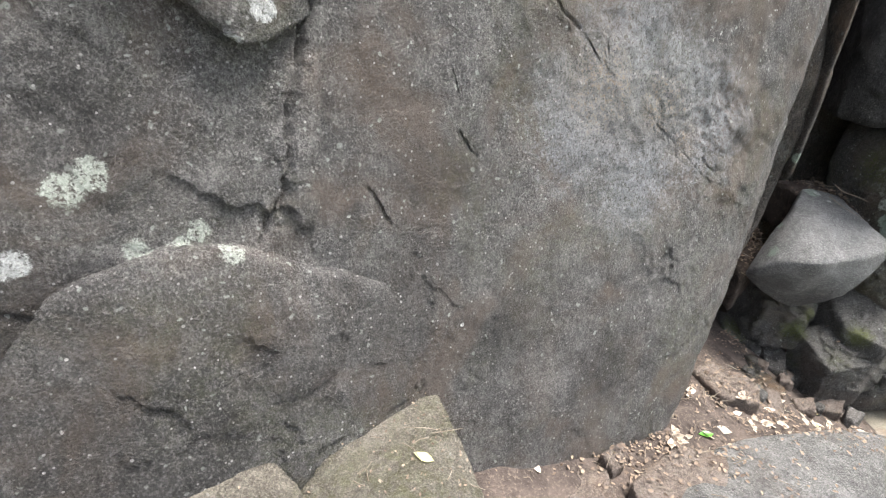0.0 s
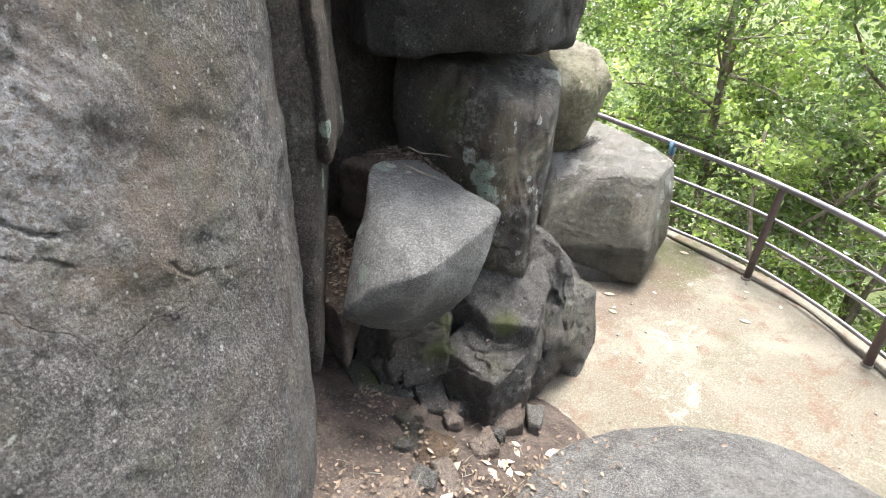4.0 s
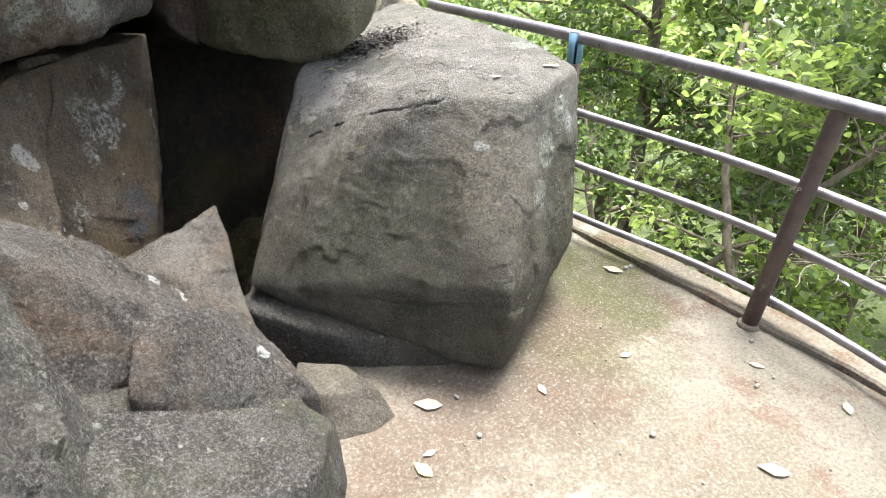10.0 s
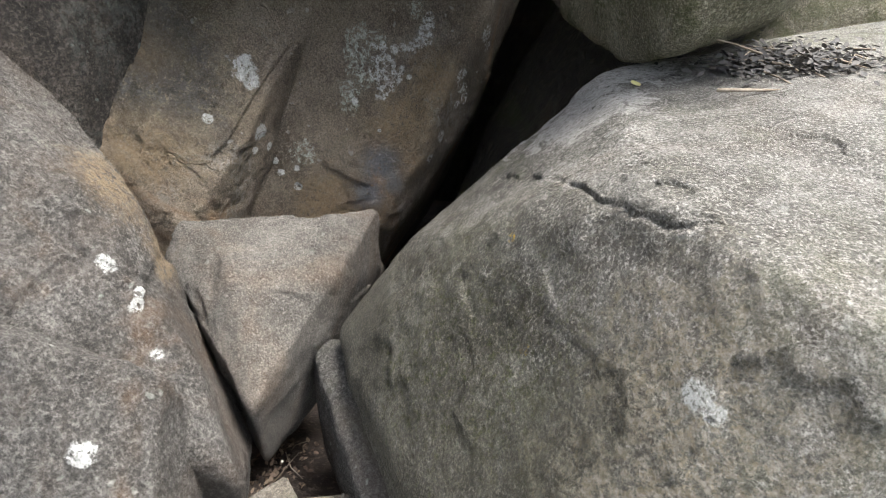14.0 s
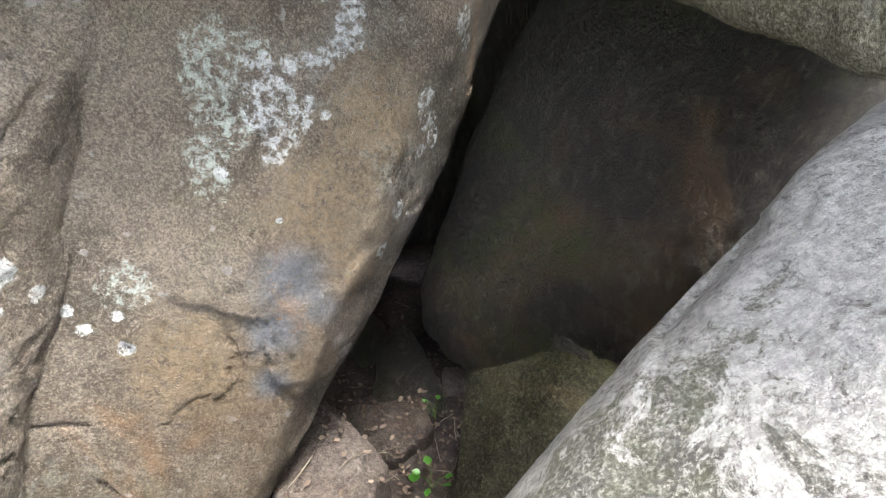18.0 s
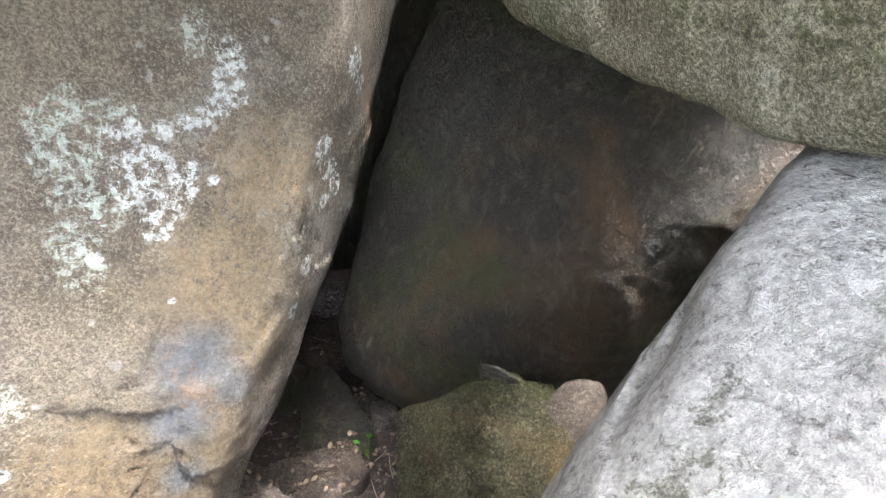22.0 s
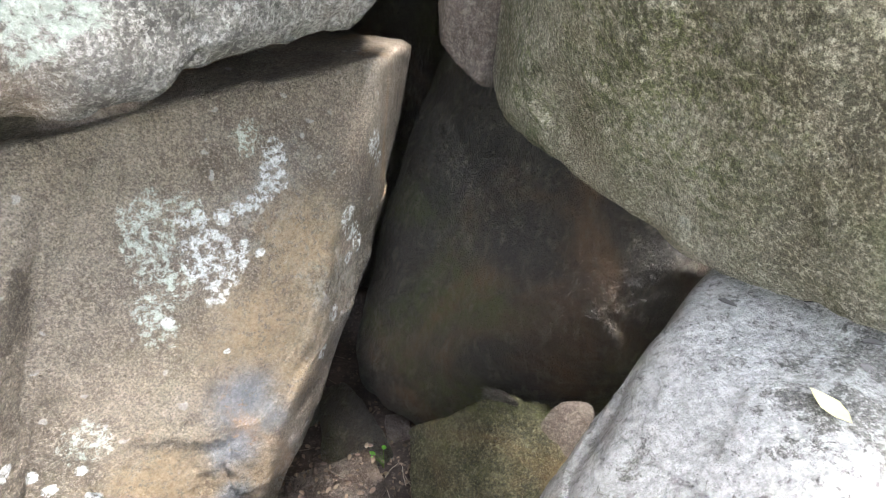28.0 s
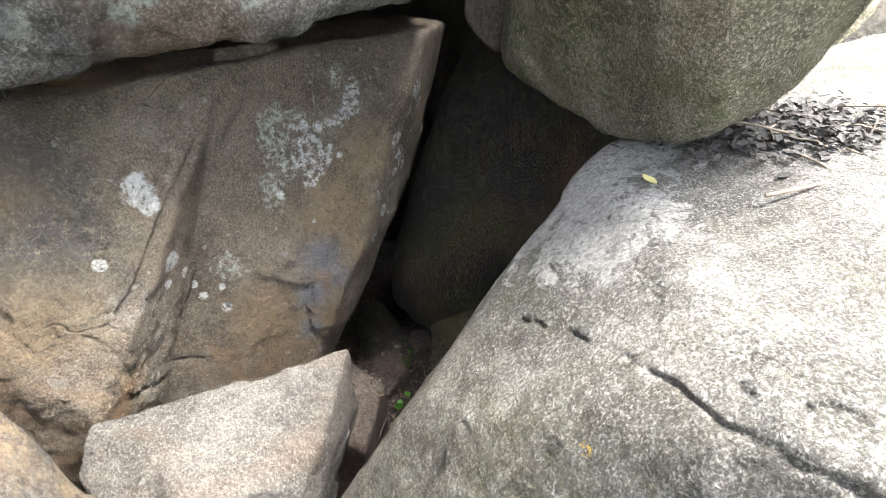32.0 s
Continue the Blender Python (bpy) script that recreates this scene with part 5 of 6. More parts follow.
rock("tan_stone", [
    [(5.16, 4.40, 0.325), (5.09, 4.3, 0.31), (5.17, 4.19, 0.30), (5.34, 4.14, 0.275), (5.29, 4.30, 0.31), (5.37, 4.06, 0.17), (5.26, 4.0, 0.12), (5.1, 4.05, 0.1), (5.05, 4.4, 0.1), (5.36, 4.3, 0.1)],
], M_STEP, "flat tan stone lying at the path's edge", "stone", level=6, rough=0.004, sharp=140, scale=2, chips=0.2)
# rocks added to close the crevices behind and keep light out
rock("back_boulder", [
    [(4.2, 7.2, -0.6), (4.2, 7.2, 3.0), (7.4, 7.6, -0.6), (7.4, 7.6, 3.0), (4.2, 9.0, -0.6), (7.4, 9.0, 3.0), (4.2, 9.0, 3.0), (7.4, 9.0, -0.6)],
], M_CAVE, "added dark boulder closing the back of the hollow against light", level=5, rough=0.03)
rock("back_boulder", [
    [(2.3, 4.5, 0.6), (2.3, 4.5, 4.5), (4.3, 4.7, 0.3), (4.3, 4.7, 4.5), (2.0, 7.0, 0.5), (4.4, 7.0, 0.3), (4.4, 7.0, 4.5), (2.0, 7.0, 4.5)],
], M_CREVICE_SHADE, "boulder deep in the crevice, shade in its dark colour", level=6, rough=0.04)

# ---- trees ----
LEAF_V = np.array([[0, 0, 0], [0.28, 0.34, 0.05], [0.20, 0.74, 0.03], [0, 1.0, -0.06], [-0.20, 0.74, 0.03], [-0.28, 0.34, 0.05], [0, 0.45, -0.04]])
LEAF_F = np.array([[0, 1, 6], [1, 2, 6], [2, 3, 6], [3, 4, 6], [4, 5, 6], [5, 0, 6]])


def leaves(places, size, rng, up=0.55):
    """Many small leaves, each its own island, at the places."""
    n = len(places)
    nrm = rng.normal(size=(n, 3)) * (1 - up) + np.array([0, 0, up])
    nrm /= np.linalg.norm(nrm, axis=1)[:, None]
    tip = rng.normal(size=(n, 3))
    tip -= (tip * nrm).sum(1)[:, None] * nrm
    tip /= np.linalg.norm(tip, axis=1)[:, None]
    side = np.cross(tip, nrm)
    s = size * rng.uniform(0.6, 1.25, n)
    v = places[:, None] + s[:, None, None] * (LEAF_V[None, :, 0:1] * side[:, None] + LEAF_V[None, :, 1:2] * tip[:, None] + LEAF_V[None, :, 2:3] * nrm[:, None])
    f = LEAF_F[None] + (np.arange(n) * 7)[:, None, None]
    return v.reshape(-1, 3), f.reshape(-1, 3)


def limb(start, way, length, r0, r1, rng, bend=0.35, steps=7):
    pts, p, w = [np.array(start, float)], np.array(start, float), np.array(way, float)
    for _ in range(steps):
        w = w + rng.normal(size=3) * bend * 0.4
        w /= np.linalg.norm(w)
        p = p + w * length / steps
        pts.append(p.copy())
    return np.array(pts), np.linspace(r0, r1, steps + 1)


def tree(base, height, r, crown, spread, count, leaf, seed, label, mat=None, lean=(0, 0), low=0.25):
    """A crooked trunk with limbs, twigs, and leaves in clumps round the twig ends."""
    rng = np.random.default_rng(seed)
    root = empty("tree", base, label, "tree", "trees below the footpath")
    way = np.array([lean[0], lean[1], 1.0])
    trunk, tr = limb(np.array(base) - (0, 0, 0.3), way / np.linalg.norm(way), height, r, r * 0.35, rng, 0.28, 12)
    child("trunk", tube_arrays(trunk, tr, 10), M_BARK, root)
    twigs, ends = [], []
    for k in range(crown):
        j = int(len(trunk) * (low + (1 - low) * rng.random()))
        j = min(j, len(trunk) - 1)
        az = rng.uniform(0, 2 * np.pi)
        w = np.array([math.cos(az), math.sin(az), rng.uniform(-0.1, 0.7)])
        pts, rr = limb(trunk[j], w / np.linalg.norm(w), spread * rng.uniform(0.5, 1.1), tr[j] * 0.5, tr[j] * 0.12, rng, 0.5)
        child("limb", tube_arrays(pts, rr, 6), M_BARK, root)
        for m in range(3, len(pts)):
            for _ in range(3):
                w2 = rng.normal(size=3) + np.array([0, 0, 0.3])
                t2, r2 = limb(pts[m], w2 / np.linalg.norm(w2), spread * rng.uniform(0.15, 0.4), rr[m] * 0.5, 0.003, rng, 0.6, 5)
                twigs.append(tube_arrays(t2, np.maximum(r2, 0.003), 4, False))
                ends.extend(t2[1:])
    tagged(child("brushwood", joined(twigs), M_TWIG, root), kind="stuff")
    ends = np.array(ends)
    sprays = max(8, count // 26)
    hub = ends[rng.integers(0, len(ends), sprays)]
    pick = rng.integers(0, sprays, count)
    reach = rng.uniform(0.6, 1.5, sprays)[pick][:, None]
    at = hub[pick] + rng.normal(size=(count, 3)) * np.array([0.13, 0.13, 0.07]) * reach * (leaf / 0.09)
    child("crown", leaves(at, leaf, rng), mat or M_LEAF, root)
    return root


def gz(x, y):
    return float(ground_height(np.array(x), np.array(y)))


TREES = [
    # x, y, height, trunk, limbs, spread, leaves, size, bright, lean
    (8.25, 3.6, 3.4, 0.05, 10, 1.0, 1100, 0.085, 1, (0.12, 0.2)),
    (8.5, 2.9, 3.6, 0.055, 10, 1.1, 1200, 0.085, 0, (0.2, 0.25)),
    (8.0, 4.65, 2.8, 0.04, 8, 0.8, 800, 0.085, 0, (0.3, 0.2)),
    (8.9, 5.2, 4.6, 0.05, 9, 1.1, 1300, 0.085, 0, (0.1, -0.15)),
    (8.7, 2.2, 3.2, 0.05, 11, 1.2, 2000, 0.09, 1, (0.1, -0.1)),
    (8.8, 6.6, 3.6, 0.045, 12, 1.2, 2600, 0.09, 1, (0.1, 0.1)),
    (10.3, 5.8, 6.8, 0.12, 22, 2.2, 9500, 0.095, 0, (-0.03, 0.08)),
    (9.8, 4.3, 5.6, 0.05, 16, 1.7, 5200, 0.09, 1, (0.05, 0.12)),
    (10.4, 2.2, 5.6, 0.10, 20, 2.1, 8000, 0.10, 0, (0.0, -0.1)),
    (9.3, 8.0, 5.5, 0.09, 20, 2.0, 7500, 0.10, 0, (0.0, 0.1)),
    (12.3, 7.8, 7.5, 0.13, 24, 2.7, 13000, 0.115, 1, (0, 0)),
    (12.6, 4.0, 7.5, 0.13, 24, 2.7, 13000, 0.115, 0, (0, 0)),
    (9.2, 0.2, 4.8, 0.09, 18, 1.9, 6500, 0.10, 0, (0.1, -0.1)),
    (12.8, 0.5, 7.0, 0.12, 22, 2.7, 12000, 0.12, 1, (0, 0)),
    (11.5, 11.0, 7.5, 0.12, 22, 2.8, 13000, 0.12, 0, (0, 0)),
    (16.0, 6.0, 9.0, 0.15, 24, 3.4, 15000, 0.13, 0, (0, 0)),
    (15.5, 11.0, 9.0, 0.15, 24, 3.4, 15000, 0.13, 1, (0, 0)),
    (16.5, 1.5, 9.0, 0.15, 24, 3.4, 14000, 0.13, 1, (0, 0)),
]
for k, (x, y, h, r, nl, sp, cnt, lf, br, ln) in enumerate(TREES):
    tree((x, y, gz(x, y)), h, r, nl, sp, cnt, lf, 100 + k, "broad-leaved tree with a crooked grey trunk and glossy green leaves" if not br else "broad-leaved tree with bright yellow-green leaves", M_LEAF2 if br else M_LEAF, ln)


def far_woods():
    rng = np.random.default_rng(7)
    n = 52000
    az = rng.uniform(-1.1, 1.5, n)
    d = rng.uniform(19, 60, n)
    x, y = 5 + d * np.cos(az), 3 + d * np.sin(az)
    g = ground_height(x, y)
    z = g + rng.random(n) ** 0.7 * (6.5 + 2.5 * np.sin(x * 0.9) * np.cos(y * 0.8))
    v, f = leaves(np.stack([x, y, z], 1), 0.40, rng, 0.4)
    tagged(new("far_woods", mesh_from("far_woods", v, f, M_FAR)), "distant green woods on the slope below", "woods", kind="stuff")


far_woods()

M_SCRAP = leaf_material("leaf_scraps", (0.07, 0.045, 0.03), (0.24, 0.175, 0.12), 0.9, 0.1)
M_DARKSCRAP = leaf_material("rotted_scraps", (0.012, 0.011, 0.010), (0.06, 0.052, 0.045), 0.9, 0.05)
M_STEM = plain("green_stem", (0.08, 0.14, 0.03), (0.14, 0.2, 0.05), 30)
M_GRIT = plain("grit", (0.18, 0.165, 0.14), (0.34, 0.32, 0.28), 300, 0.9, 0.2, 0.5)


# ---- loose stones ----


def stone(name, top, low, material, label, level=4, inset=0.05, rough=0.006, sharp=45, **how):
    """A stone from the outline of its upper face and the height of its foot."""
    top = [np.array(p, float) for p in top]
    mid = np.mean(top, axis=0)
    foot = [np.array([*(p[:2] + (p[:2] - mid[:2]) * inset), low]) for p in top]
    return rock(name, [[tuple(p) for p in top] + [tuple(p) for p in foot]], material, label, "stone", level=level, rough=rough, sharp=sharp, scale=2.2, **how)


def flat(z, *xy):
    return [(x, y, z) for x, y in xy]


stone("step_stone", [(-0.02, 1.36, 1.93), (-0.31, 1.10, 1.89), (-0.46, 0.70, 1.84), (-0.4, 0.1, 1.82), (0.35, 0.2, 1.82), (0.27, 0.80, 1.85)], 1.0, M_STEP, "worn buff stone step covered with dry litter", 6, 0.0, 0.01)
stone("step_stone", [(-0.62, 0.81, 1.995), (-0.93, 0.63, 1.99), (-1.0, 0.3, 1.95), (-0.4, 0.1, 1.88), (-0.42, 0.70, 1.90)], 1.0, M_STEP, "flat grey stone step set against the boulder", 6, 0.0, 0.01)
stone("corner_stone", [(-1.55, 0.55, 2.0), (-1.25, 0.65, 2.08), (-0.98, 0.64, 1.98), (-0.96, 0.4, 1.93), (-1.4, 0.3, 1.95)], 1.2, M_DARK, "dark lichen-flecked stone at the boulder's foot", 5, 0.1, 0.012)
stone("flat_stone", flat(1.24, (0.44, 1.36), (0.72, 1.47), (1.0, 1.50), (1.05, 1.2), (0.5, 0.9)), 0.9, M_PINK, "flat pinkish stone bedded in litter", 5)
stone("flat_stone", flat(1.27, (1.1, 1.40), (1.44, 1.72), (1.72, 1.66), (1.62, 1.42), (1.4, 1.2), (1.15, 1.2)), 0.9, M_PINK, "flat pinkish-grey stone bedded in litter", 5)
stone("chip_stone", flat(1.26, (0.98, 1.58), (1.13, 1.70), (1.10, 1.52), (1.03, 1.47)), 1.0, M_PINK, "small broken pink stone", 4)
stone("pink_flat_stone", [(2.12, 2.87, 1.0), (2.42, 2.68, 0.97), (2.36, 2.46, 0.95), (2.05, 2.45, 1.0), (1.9, 2.68, 1.04)], 0.5, M_PINK, "broad flat reddish stone between the boulders", 5, 0.05, 0.012)
stone("long_stone", [(2.44, 3.38, 0.78), (2.64, 3.30, 0.74), (2.86, 2.96, 0.70), (2.78, 2.84, 0.70), (2.58, 2.88, 0.72)], 0.45, M_CAVE, "long narrow grey-brown stone in the litter", 5)
stone("upright_stone", [(2.60, 2.86, 0.80), (2.72, 2.84, 0.78), (2.74, 2.64, 0.66), (2.60, 2.60, 0.70)], 0.4, M_PINK, "small upright brown stone", 4)
stone("pink_stone", [(3.36, 3.36, 0.58), (3.60, 3.28, 0.60), (3.42, 2.98, 0.50), (3.22, 3.02, 0.46), (3.20, 3.16, 0.50)], 0.1, M_PINK, "pale pink broken stone leaning on the rocks", 5)
stone("small_stone", flat(0.46, (3.58, 3.14), (3.68, 3.05), (3.52, 2.92), (3.46, 2.98)), 0.1, M_GREY, "small grey stone beside the pink one", 4)
stone("small_stone", flat(0.60, (2.96, 2.98), (3.16, 3.02), (3.1, 2.84), (2.94, 2.84)), 0.3, M_PINK, "small reddish stone in the litter", 4)
stone("dark_stone", [(2.55, 3.80, 0.85), (2.86, 3.58, 0.82), (2.84, 3.40, 0.72), (2.52, 3.55, 0.78)], 0.3, M_DARK, "dark mossy stone flecked with lichen", 5, 0.1, 0.012)
stone("dark_stone", [(2.88, 3.56, 0.76), (3.08, 3.45, 0.74), (3.02, 3.2, 0.62), (2.84, 3.3, 0.66)], 0.3, M_DARK, "dark brown stone half buried", 5, 0.1, 0.012)
stone("propping_stone", [(2.66, 3.75, 1.3), (3.0, 3.62, 1.25), (3.30, 3.66, 1.22), (3.06, 3.36, 1.12), (2.72, 3.45, 1.2)], 0.78, M_MID, "mossy greenish stone propping the wedge boulder", 6, 0.1, 0.02, 26, crag=0.03, cell=0.16)
stone("shelf_stone", [(3.05, 3.45, 0.98), (3.45, 3.55, 1.02), (3.72, 3.34, 1.0), (3.55, 3.12, 0.92), (3.2, 3.06, 0.86)], 0.45, M_MID, "broken grey-brown ledge stone", 6, 0.0, 0.014, 40, crag=0.02, cell=0.18)
stone("ledge_stone", [(3.28, 3.62, 1.30), (3.66, 3.62, 1.34), (4.05, 3.6, 1.28), (3.95, 3.38, 1.18), (3.6, 3.16, 1.08), (3.34, 3.32, 1.12)], 0.5, M_MID, "grey ledge stone with a mossy patch", 6, 0.0, 0.016, 40, crag=0.02, cell=0.2)
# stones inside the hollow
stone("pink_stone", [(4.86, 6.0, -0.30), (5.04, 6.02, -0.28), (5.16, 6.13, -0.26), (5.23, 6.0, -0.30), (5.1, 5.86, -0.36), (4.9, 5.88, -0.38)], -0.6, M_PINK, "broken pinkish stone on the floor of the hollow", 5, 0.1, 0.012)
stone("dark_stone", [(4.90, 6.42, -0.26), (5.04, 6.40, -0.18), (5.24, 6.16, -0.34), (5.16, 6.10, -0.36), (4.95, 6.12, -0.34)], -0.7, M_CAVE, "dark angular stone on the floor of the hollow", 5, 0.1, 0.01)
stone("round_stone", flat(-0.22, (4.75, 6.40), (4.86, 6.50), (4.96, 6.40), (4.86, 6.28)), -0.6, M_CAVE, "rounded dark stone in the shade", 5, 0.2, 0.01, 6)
stone("small_stone", flat(-0.36, (5.2, 6.34), (5.3, 6.36), (5.32, 6.26), (5.22, 6.22)), -0.6, M_PINK, "small pinkish stone in dark soil", 4)
stone("front_stone", flat(0.0, (4.84, 5.80), (5.0, 5.74), (5.16, 5.62), (5.12, 5.3), (4.88, 5.4)), -0.5, M_PINK, "tan stone at the mouth of the hollow", 5)
stone("floor_stone", flat(-0.36, (4.75, 6.08), (4.9, 6.02), (4.88, 5.86), (4.72, 5.9)), -0.6, M_PINK, "reddish stone lying in the dark soil", 4)
rock("mossy_stone", [
    [(5.33, 5.98, 0.0), (5.45, 5.90, 0.0), (5.58, 5.97, 0.20), (5.66, 5.99, 0.22), (5.84, 5.97, 0.14), (5.34, 5.7, -0.25), (5.66, 5.56, 0.0), (5.9, 5.7, 0.1), (5.4, 6.1, -0.5), (5.9, 6.1, -0.5), (5.35, 5.5, -0.5), (5.9, 5.5, -0.5)],
], M_MOSSY, "mossy olive-brown stone at the mouth of the hollow", "stone", level=6, rough=0.014, sharp=40, scale=2, crag=0.015, cell=0.12)
rock("pale_knob_stone", [
    [(5.74, 5.86, 0.16), (5.83, 5.93, 0.26), (5.95, 5.92, 0.24), (5.92, 5.75, 0.16), (5.72, 5.75, 0.0), (5.98, 5.7, -0.2), (5.75, 5.7, -0.3), (5.98, 6.0, -0.3), (5.78, 5.98, -0.3)],
], M_PINK, "pale pinkish knob of rock beside the mossy stone", "stone", level=5, rough=0.008, sharp=10)
stone("gap_stone", [(4.70, 5.66, 1.30), (4.86, 5.72, 1.31), (4.86, 5.80, 1.31), (4.70, 5.76, 1.30)], 1.2, M_PINK, "small buff stone jammed in the gap", 4)
stone("lower_block", [(5.06, 4.74, 0.44), (5.40, 4.36, 0.34), (5.78, 4.1, 0.28), (6.1, 4.3, 0.4), (5.5, 5.1, 0.45)], 0.0, M_MID, "undercut stone beneath the square boulder", 6, -0.04, 0.012, 30, crag=0.01, cell=0.2)
stone("pale_chip", [(5.57, 5.97, 0.25), (5.63, 5.95, 0.235), (5.70, 5.93, 0.20), (5.66, 5.99, 0.21)], 0.12, M_STEP, "pale broken stone chip on the mossy stone", 4)

# small broken stones under the wedge boulder
BITS = random.Random(12)
for k in range(9):
    bx, by, bs = BITS.uniform(2.5, 3.5), BITS.uniform(2.75, 3.35), BITS.uniform(0.045, 0.09)
    bz = float(np.interp(bx, [2.4, 3.6], [0.84, 0.42])) + bs * 0.5
    turn = BITS.uniform(0, 6.28)
    ring = [(bx + bs * BITS.uniform(0.7, 1.25) * math.cos(turn + q * 1.26), by + bs * BITS.uniform(0.7, 1.25) * math.sin(turn + q * 1.26), bz - bs * 0.35 + BITS.uniform(-0.15, 0.15) * bs) for q in range(5)]
    stone("broken_stone", ring, bz - 0.16, M_PINK if k % 3 == 0 else M_MID, "small broken reddish stone in the litter" if k % 3 == 0 else "small broken grey-brown stone in the litter", 4, 0.15, 0.006)

# ---- lichen, leaves and litter ----
from mathutils.bvhtree import BVHTree

TREES_OF = {}


def skin(ob):
    """A search tree over a rock's surface."""
    if ob.name not in TREES_OF:
        me = ob.data
        v = np.empty(len(me.vertices) * 3, np.float32)
        me.vertices.foreach_get("co", v)
        f = np.empty(len(me.loops), np.int32)
        me.loops.foreach_get("vertex_index", f)
        TREES_OF[ob.name] = BVHTree.FromPolygons(v.reshape(-1, 3).tolist(), f.reshape(-1, 3 if len(me.loops) == 3 * len(me.polygons) else 4).tolist())
    return TREES_OF[ob.name]


rng5 = np.random.default_rng(55)
LEAF_BLADE = np.array([[0, 0, 0], [0.20, 0.25, 0.05], [0.27, 0.55, 0.07], [0.13, 0.85, 0.04], [0, 1.05, 0.0], [-0.13, 0.85, 0.04], [-0.27, 0.55, 0.07], [-0.20, 0.25, 0.05], [0, 0.3, 0.0], [0, 0.62, 0.0]])
BLADE_F = np.array([[0, 1, 8], [1, 2, 9], [1, 9, 8], [2, 3, 9], [3, 4, 9], [4, 5, 9], [5, 6, 9], [6, 7, 9], [7, 8, 9], [7, 0, 8]])


def fallen_leaf(at, size, material, turn, label, curl=1.0, tilt=(0, 0), name="fallen_leaf", group=""):
    v = LEAF_BLADE * np.array([1, 1, curl])
    v = v - np.array([0, 0.5, 0])
    v[:, 2] += 0.10 * curl * (v[:, 1] * 1.6) ** 2
    ob = new(name, mesh_from(name, v * size, BLADE_F, material))
    ob.matrix_basis = pose(at[0], at[1], at[2] + 0.004, tilt[0], tilt[1], turn)
    tagged(ob, label, "leaf", group)
    return ob


def drop(x, y, z0=3.5):
    """The height of whatever lies under a place."""
    best = -9.0
    for ob in REST:
        hit, _, _, _ = skin(ob).ray_cast(Vector((x, y, z0)), Vector((0, 0, -1)))
        if hit and hit.z > best:
            best = hit.z
    return best


REST = [ob for ob in scene.objects if ob.type == "MESH" and ob.parent is None and ob.name.split(".")[0] in ("ground", "pavement", "block_boulder", "step_stone", "flat_stone", "pink_flat_stone", "long_stone", "pink_stone", "slab_boulder", "front_stone", "shelf_stone", "chip_stone", "low_boulder")]
for x, y, size, mat, turn, label in [
    (0.008, 0.90, 0.085, M_YELLOW, 70, "yellowed fallen leaf lying on the stone step"),
    (6.154, 4.39, 0.05, M_DRY, 100, "dry curled leaf on the square boulder's top"),
    (6.50, 4.40, 0.08, M_DRY, 70, "pale dry leaf on the square boulder's rim"),
    (5.80, 5.07, 0.045, M_YELLOW, 20, "pale yellow-green leaf on the square boulder"),
    (5.30, 3.80, 0.085, M_YELLOW, 10, "bright yellow leaf on the footpath"),
    (5.36, 3.84, 0.05, M_DRY, 80, "small grey-brown leaf on the footpath"),
    (5.50, 4.02, 0.11, M_DRY, 45, "brown dry leaf on the footpath"),
    (6.22, 3.02, 0.10, M_DRY, 30, "pale dry leaf on the footpath"),
    (6.74, 2.96, 0.07, M_DRY, 120, "pale dry leaf on the footpath"),
    (5.90, 3.79, 0.06, M_DRY, 160, "buff dry leaf on the footpath"),
    (6.72, 3.30, 0.06, M_DRY, 200, "pale dry leaf on the footpath"),
    (6.35, 3.70, 0.06, M_DRY, 250, "small dry leaf on the footpath"),
    (6.90, 4.15, 0.11, M_DRY, 20, "curled brown leaf beside the kerb"),
    (4.85, 3.37, 0.05, M_DRY, 66, "small brown leaf on the footpath"),
    (5.06, 5.70, 0.055, M_GREENLEAF, 300, "fresh green leaf on a stone at the hollow's mouth"),
    (0.42, 1.52, 0.06, M_GREENLEAF, 90, "green leaf at the boulder's foot"),
    (0.52, 1.42, 0.07, M_DRY, 140, "brown dry leaf at the boulder's foot"),
    (0.60, 1.40, 0.07, M_DRY, 30, "white dry leaf at the boulder's foot"),
    (1.80, 2.05, 0.10, M_GREENLEAF, 100, "green and brown leaf beside the slab"),
    (3.15, 2.92, 0.07, M_YELLOW, 80, "yellow leaf among the stones"),
    (3.08, 2.78, 0.07, M_YELLOW, 20, "yellow leaf among the stones"),
]:
    fallen_leaf((x, y, drop(x, y)), size, mat, turn, label)
for k in range(46):
    u = rng5.random()
    x, y = 1.25 + 2.1 * u + rng5.normal() * 0.10, 1.88 + 1.05 * u + rng5.normal() * 0.14
    z = drop(x, y)
    fallen_leaf((x, y, z), rng5.uniform(0.05, 0.12), M_DRY, rng5.uniform(0, 360), "pale dry fallen leaf in the litter between boulders", rng5.uniform(0.6, 2.2), (rng5.normal() * 16, rng5.normal() * 16), group="dry leaves between the boulders")


